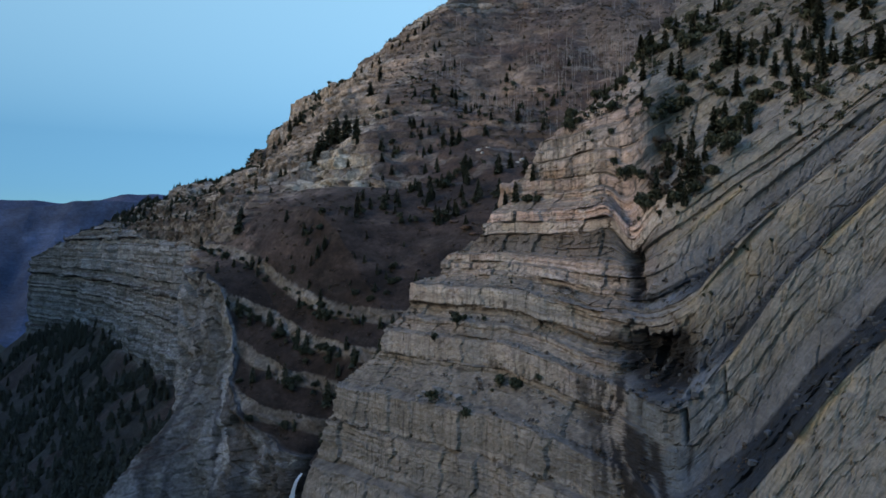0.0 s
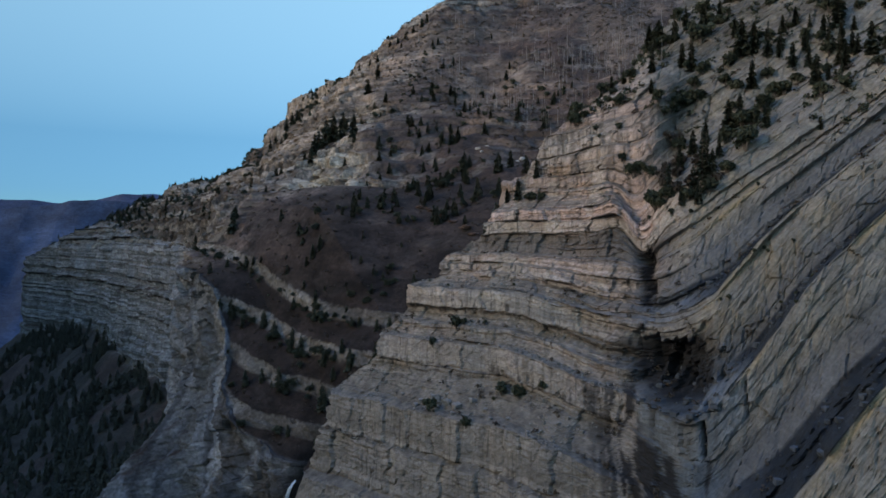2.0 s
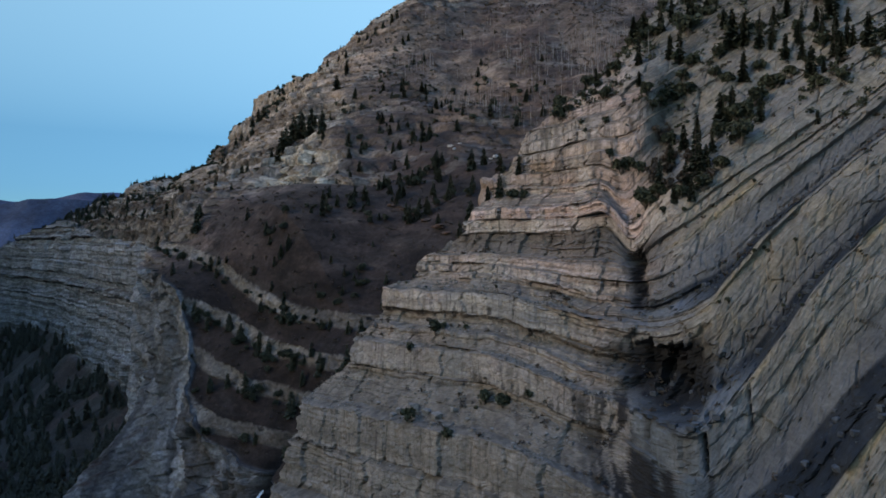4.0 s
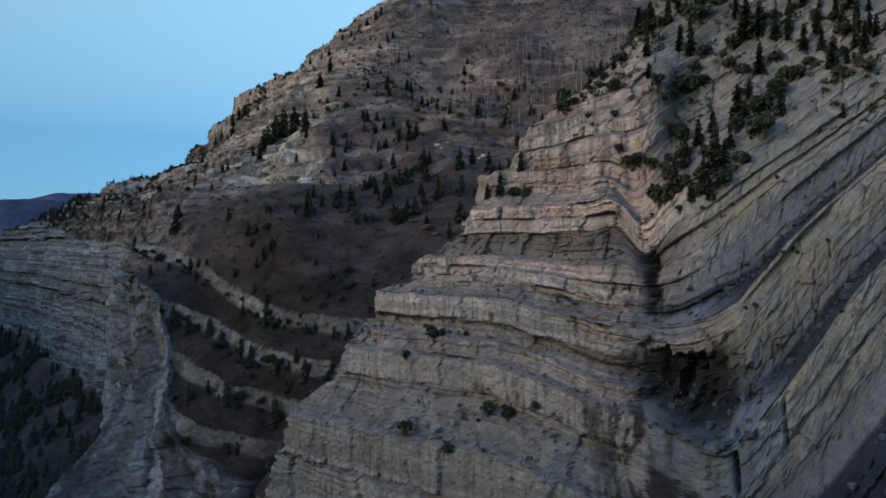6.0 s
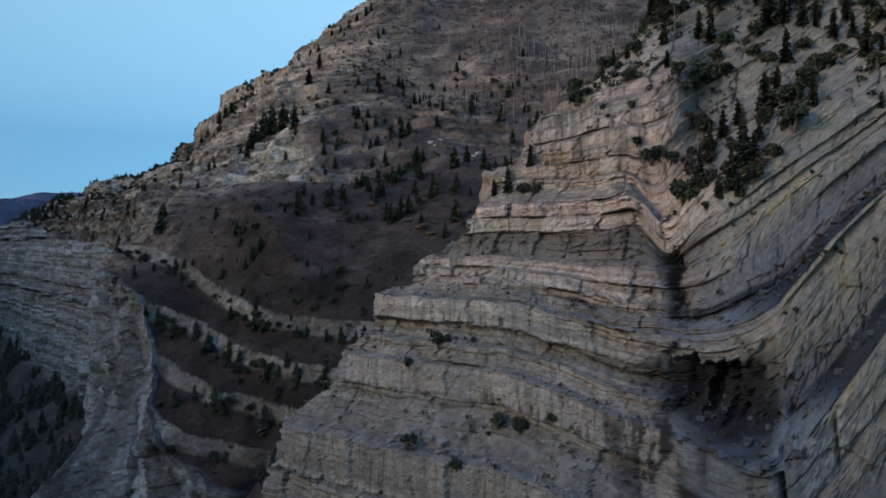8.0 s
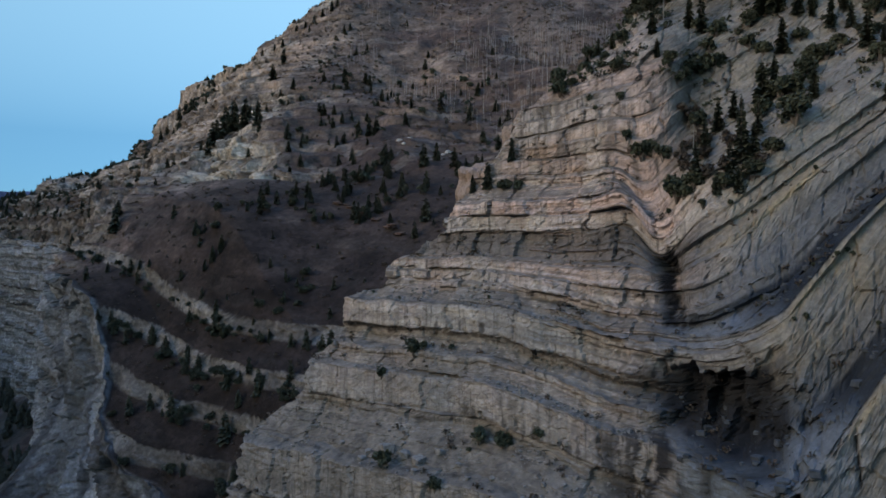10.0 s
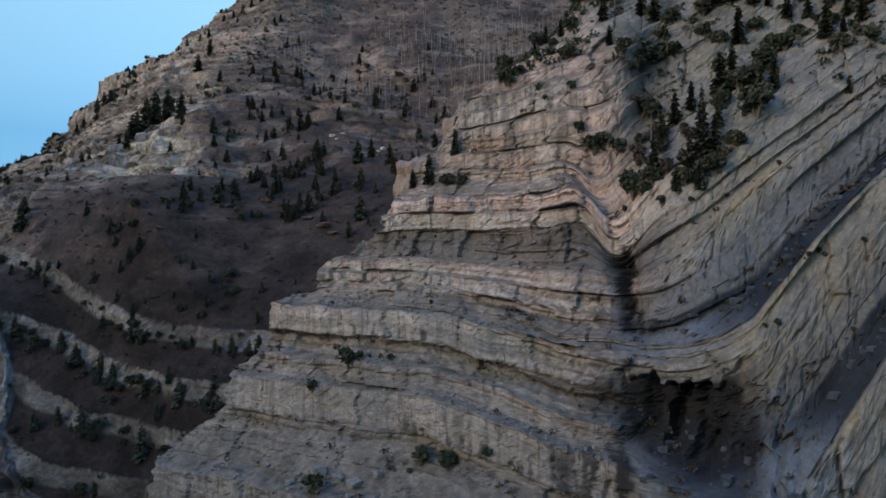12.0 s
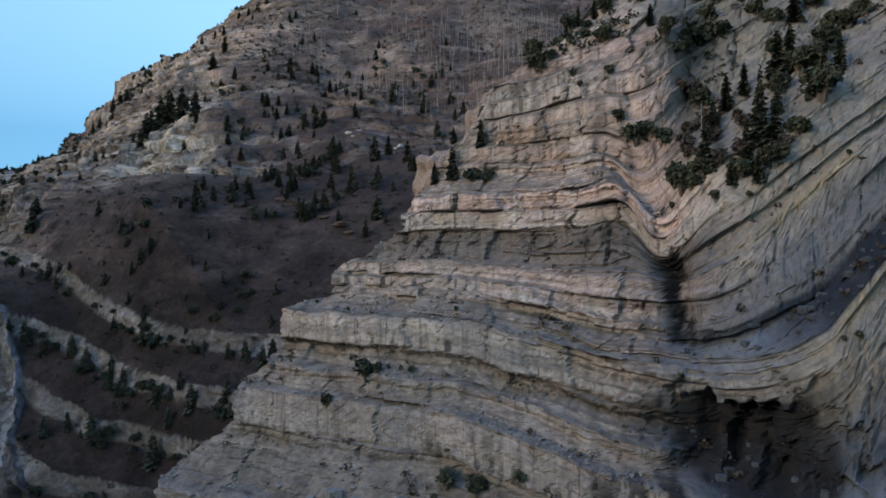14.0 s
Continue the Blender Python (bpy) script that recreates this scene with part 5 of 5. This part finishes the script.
SLOPE_FIRS += [
    (-123.8, 491.9, 74.0, 19.5), (-114.4, 477.1, 73.7, 20.8), (-104.5, 466.5, 75.8, 18.5), (-92.3, 443.8, 73.9, 14.1),
    (-125.4, 468.7, 63.1, 14.9), (-131.9, 500.3, 73.3, 13.9), (-121.0, 445.6, 54.7, 10.6), (-70.4, 418.7, 61.5, 10.0),
    (-100.7, 534.5, 120.7, 12.7), (-97.8, 554.0, 138.3, 11.0), (-26.4, 363.6, 31.8, 8.7), (-59.4, 390.4, 43.4, 6.8),
    (-91.0, 414.0, 50.9, 5.3), (-25.5, 418.2, 63.1, 11.6), (-20.7, 421.5, 65.3, 10.0), (-30.7, 421.4, 65.3, 8.4),
    (5.5, 370.2, 39.8, 11.8), (11.6, 377.4, 43.6, 10.5), (20.0, 365.9, 39.4, 10.2), (-5.9, 352.6, 29.5, 7.0),
    (4.9, 316.7, 11.4, 10.1), (-0.1, 308.3, 3.7, 7.4), (-10.4, 320.9, 10.2, 5.1),
]
SLOPE_FIRS += [
    (-32.9, 342.3, 20.4, 4.9), (-26.9, 334.7, 16.0, 5.3), (-86.5, 314.3, -10.1, 5.0), (-63.2, 304.8, -6.2, 2.9),
    (-59.4, 316.6, 3.7, 3.0), (-40.0, 312.8, -1.3, 3.0), (-241.2, 560.5, 21.8, 8.0), (-365.9, 729.3, 37.0, 10.4),
    (-300.0, 627.7, 21.9, 7.0), (-391.6, 745.3, 25.9, 7.1), (-138.4, 403.4, 33.5, 4.5), (-152.9, 416.9, 36.2, 5.3),
    (-28.7, 500.3, 109.2, 7.9), (-19.0, 460.6, 91.4, 8.0), (9.2, 512.3, 124.0, 8.1), (17.0, 444.4, 83.0, 8.8),
    (33.8, 433.3, 74.1, 9.6), (50.6, 445.2, 83.2, 7.8), (-42.0, 434.0, 74.1, 6.9), (-58.0, 302.8, -8.5, 4.3),
    (-84.7, 317.1, -3.9, 5.1), (-62.1, 268.6, -56.9, 6.4),
]
SLOPE_FIRS += [
    (-245.3, 683.3, 105.2, 8.7), (-238.7, 680.0, 108.0, 9.7), (-224.8, 658.3, 98.3, 9.4), (-216.2, 653.0, 105.8, 10.4),
    (-225.1, 701.4, 120.8, 13.3), (-216.0, 690.2, 123.8, 13.1), (-207.1, 679.0, 129.9, 10.8), (-200.9, 617.0, 96.6, 7.8),
    (-128.7, 595.0, 150.8, 5.7), (-121.3, 593.6, 155.6, 6.6), (-111.1, 589.6, 158.3, 5.6), (-92.9, 592.3, 173.1, 5.6),
    (-85.3, 588.6, 174.9, 6.5), (-78.2, 587.6, 178.3, 7.5), (-71.1, 586.7, 182.7, 7.4), (-64.4, 589.4, 188.2, 8.4),
    (-60.0, 591.4, 192.6, 8.4), (-81.8, 580.6, 169.8, 5.5), (-102.5, 580.3, 158.6, 6.4), (-294.8, 691.4, 75.7, 7.7),
]
place(FIRS, grounded(hill_pos, SLOPE_FIRS, 25), 10, 0.3)


def merged(thing):
    """The crown mesh of a tree pattern."""
    return [o.data for o in thing.children if o.name.split(".")[0] == "crown"][0]


spots = scatter(hill_pos, weight, 1200, 23)
joined("distant_conifers", "scattered dark conifers over the mountainside", "trees", [merged(t) for t in FIRS + FIRS_WIDE], spots - np.array((0, 0, 0.9)), 0.3 + 0.55 * r.rand(len(spots)) ** 1.5, NEEDLES, 24)
spots = scatter(hill_pos, hill_foot * (Z < -4) * (Z > -110) * (hill_p < -150) * (0.1 + smooth(-0.2, 0.4, vnoise(X * 0.05, Y * 0.05, seed=155))), 280, 35)
joined("band_trees", "dark conifers and oaks under the pale rock bands", "trees", [merged(t) for t in FIRS_WIDE + FIRS_WIDE + FIRS[:2]], spots, 0.3 + 0.5 * r.rand(len(spots)), NEEDLES, 36)
corner = (hill_p < -262) * (hill_p > -345) * (Z > -8) * (Z < 85) * hill_upper * smooth(0.0, 0.4, fbm(X * 0.035, Y * 0.035, 0.0, 157, 3))
spots = scatter(hill_pos, corner * 1.0, 150, 39)
joined("corner_trees", "dark clumps of conifers on the brushy slope", "trees", [merged(t) for t in FIRS + FIRS_WIDE], spots, 0.35 + 0.55 * r.rand(len(spots)), NEEDLES, 40)
forest = hill_valley * (hill_q > -420) * (hill_p > -300) * (hill_p < 700) * (0.25 + smooth(-0.4, 0.2, vnoise(hill_p * 0.03, hill_q * 0.008, seed=92) * -1))
spots = scatter(hill_pos, forest, 3400, 25)
joined("valley_forest", "dense dark conifer forest below the cliffs", "forest", [merged(t) for t in FIRS], spots, 0.9 + 0.9 * r.rand(len(spots)), FOREST, 26)
rim_line = (hill_p > 330) * (hill_p < 900) * hill_upper * (hill_q < 120)
spots = scatter(hill_pos, rim_line * 1.0, 1100, 33)
joined("rim_forest", "dark conifer wood above the far cliff", "forest", [merged(t) for t in FIRS], spots, 0.5 + 0.5 * r.rand(len(spots)), NEEDLES, 34)
skyline = (hill_p > 20) * (hill_p < 340) * hill_upper * (hill_q > 35) * (hill_q < 175) * smooth(-0.1, 0.3, fbm(X * 0.03, Y * 0.03, 0.0, 172, 3))
spots = scatter(hill_pos, skyline * 1.0, 520, 47)
joined("ridge_pinyons", "low dark pinyons scattered over the rocky ridge", "trees", [merged(t) for t in FIRS_WIDE], spots - np.array((0, 0, 0.4)), 0.35 + 0.6 * r.rand(len(spots)), NEEDLES, 48)
# leafless brush and aspen poles
brushy = seen * (1 - hill_valley) * hill_upper * smooth(0.35, 0.55, hill_up)
spots = scatter(hill_pos, brushy * (0.55 + 0.45 * hill_bowl), 6500, 27)
joined("brush", "leafless brown brush covering the slope", "brush", TUFTS, spots, 0.5 + 1.3 * r.rand(len(spots)) ** 2, DRYLEAF, 28)
bm = bmesh.new()
tube(bm, [(0, 0, 0), (0.1, 0, 5), (0.15, 0.1, 10)], [0.13, 0.1, 0.04], 4)
pole = bpy.data.meshes.new("pole")
bm.to_mesh(pole)
bm.free()
aspens = (hill_p > -345) * (hill_p < -60) * (hill_q > 135) * (hill_q < 700) * hill_upper * (0.15 + smooth(-0.2, 0.4, fbm(X * 0.01, Y * 0.01, 0.0, 152, 3)))
spots = scatter(hill_pos, aspens * 1.0, 5200, 29)
thick = (hill_p > -345) * (hill_p < -40) * (hill_q > 110) * (hill_q < 420) * hill_upper
more = scatter(hill_pos, thick * (0.3 + smooth(-0.3, 0.3, fbm(X * 0.02, Y * 0.02, 0.0, 153, 3))), 5000, 37)
joined("high_brush", "grey-brown leafless thicket high on the slope", "brush", TUFTS, more, 0.8 + 1.6 * r.rand(len(more)) ** 2, DRYLEAF, 38)
joined("bare_aspens", "thin grey leafless aspen trunks on the high slope", "trees", [pole], spots, 0.5 + 0.7 * r.rand(len(spots)), ASPEN, 30)
drop(PINES + DRY + JUNIPERS + SHRUBS + FIRS + FIRS_WIDE)
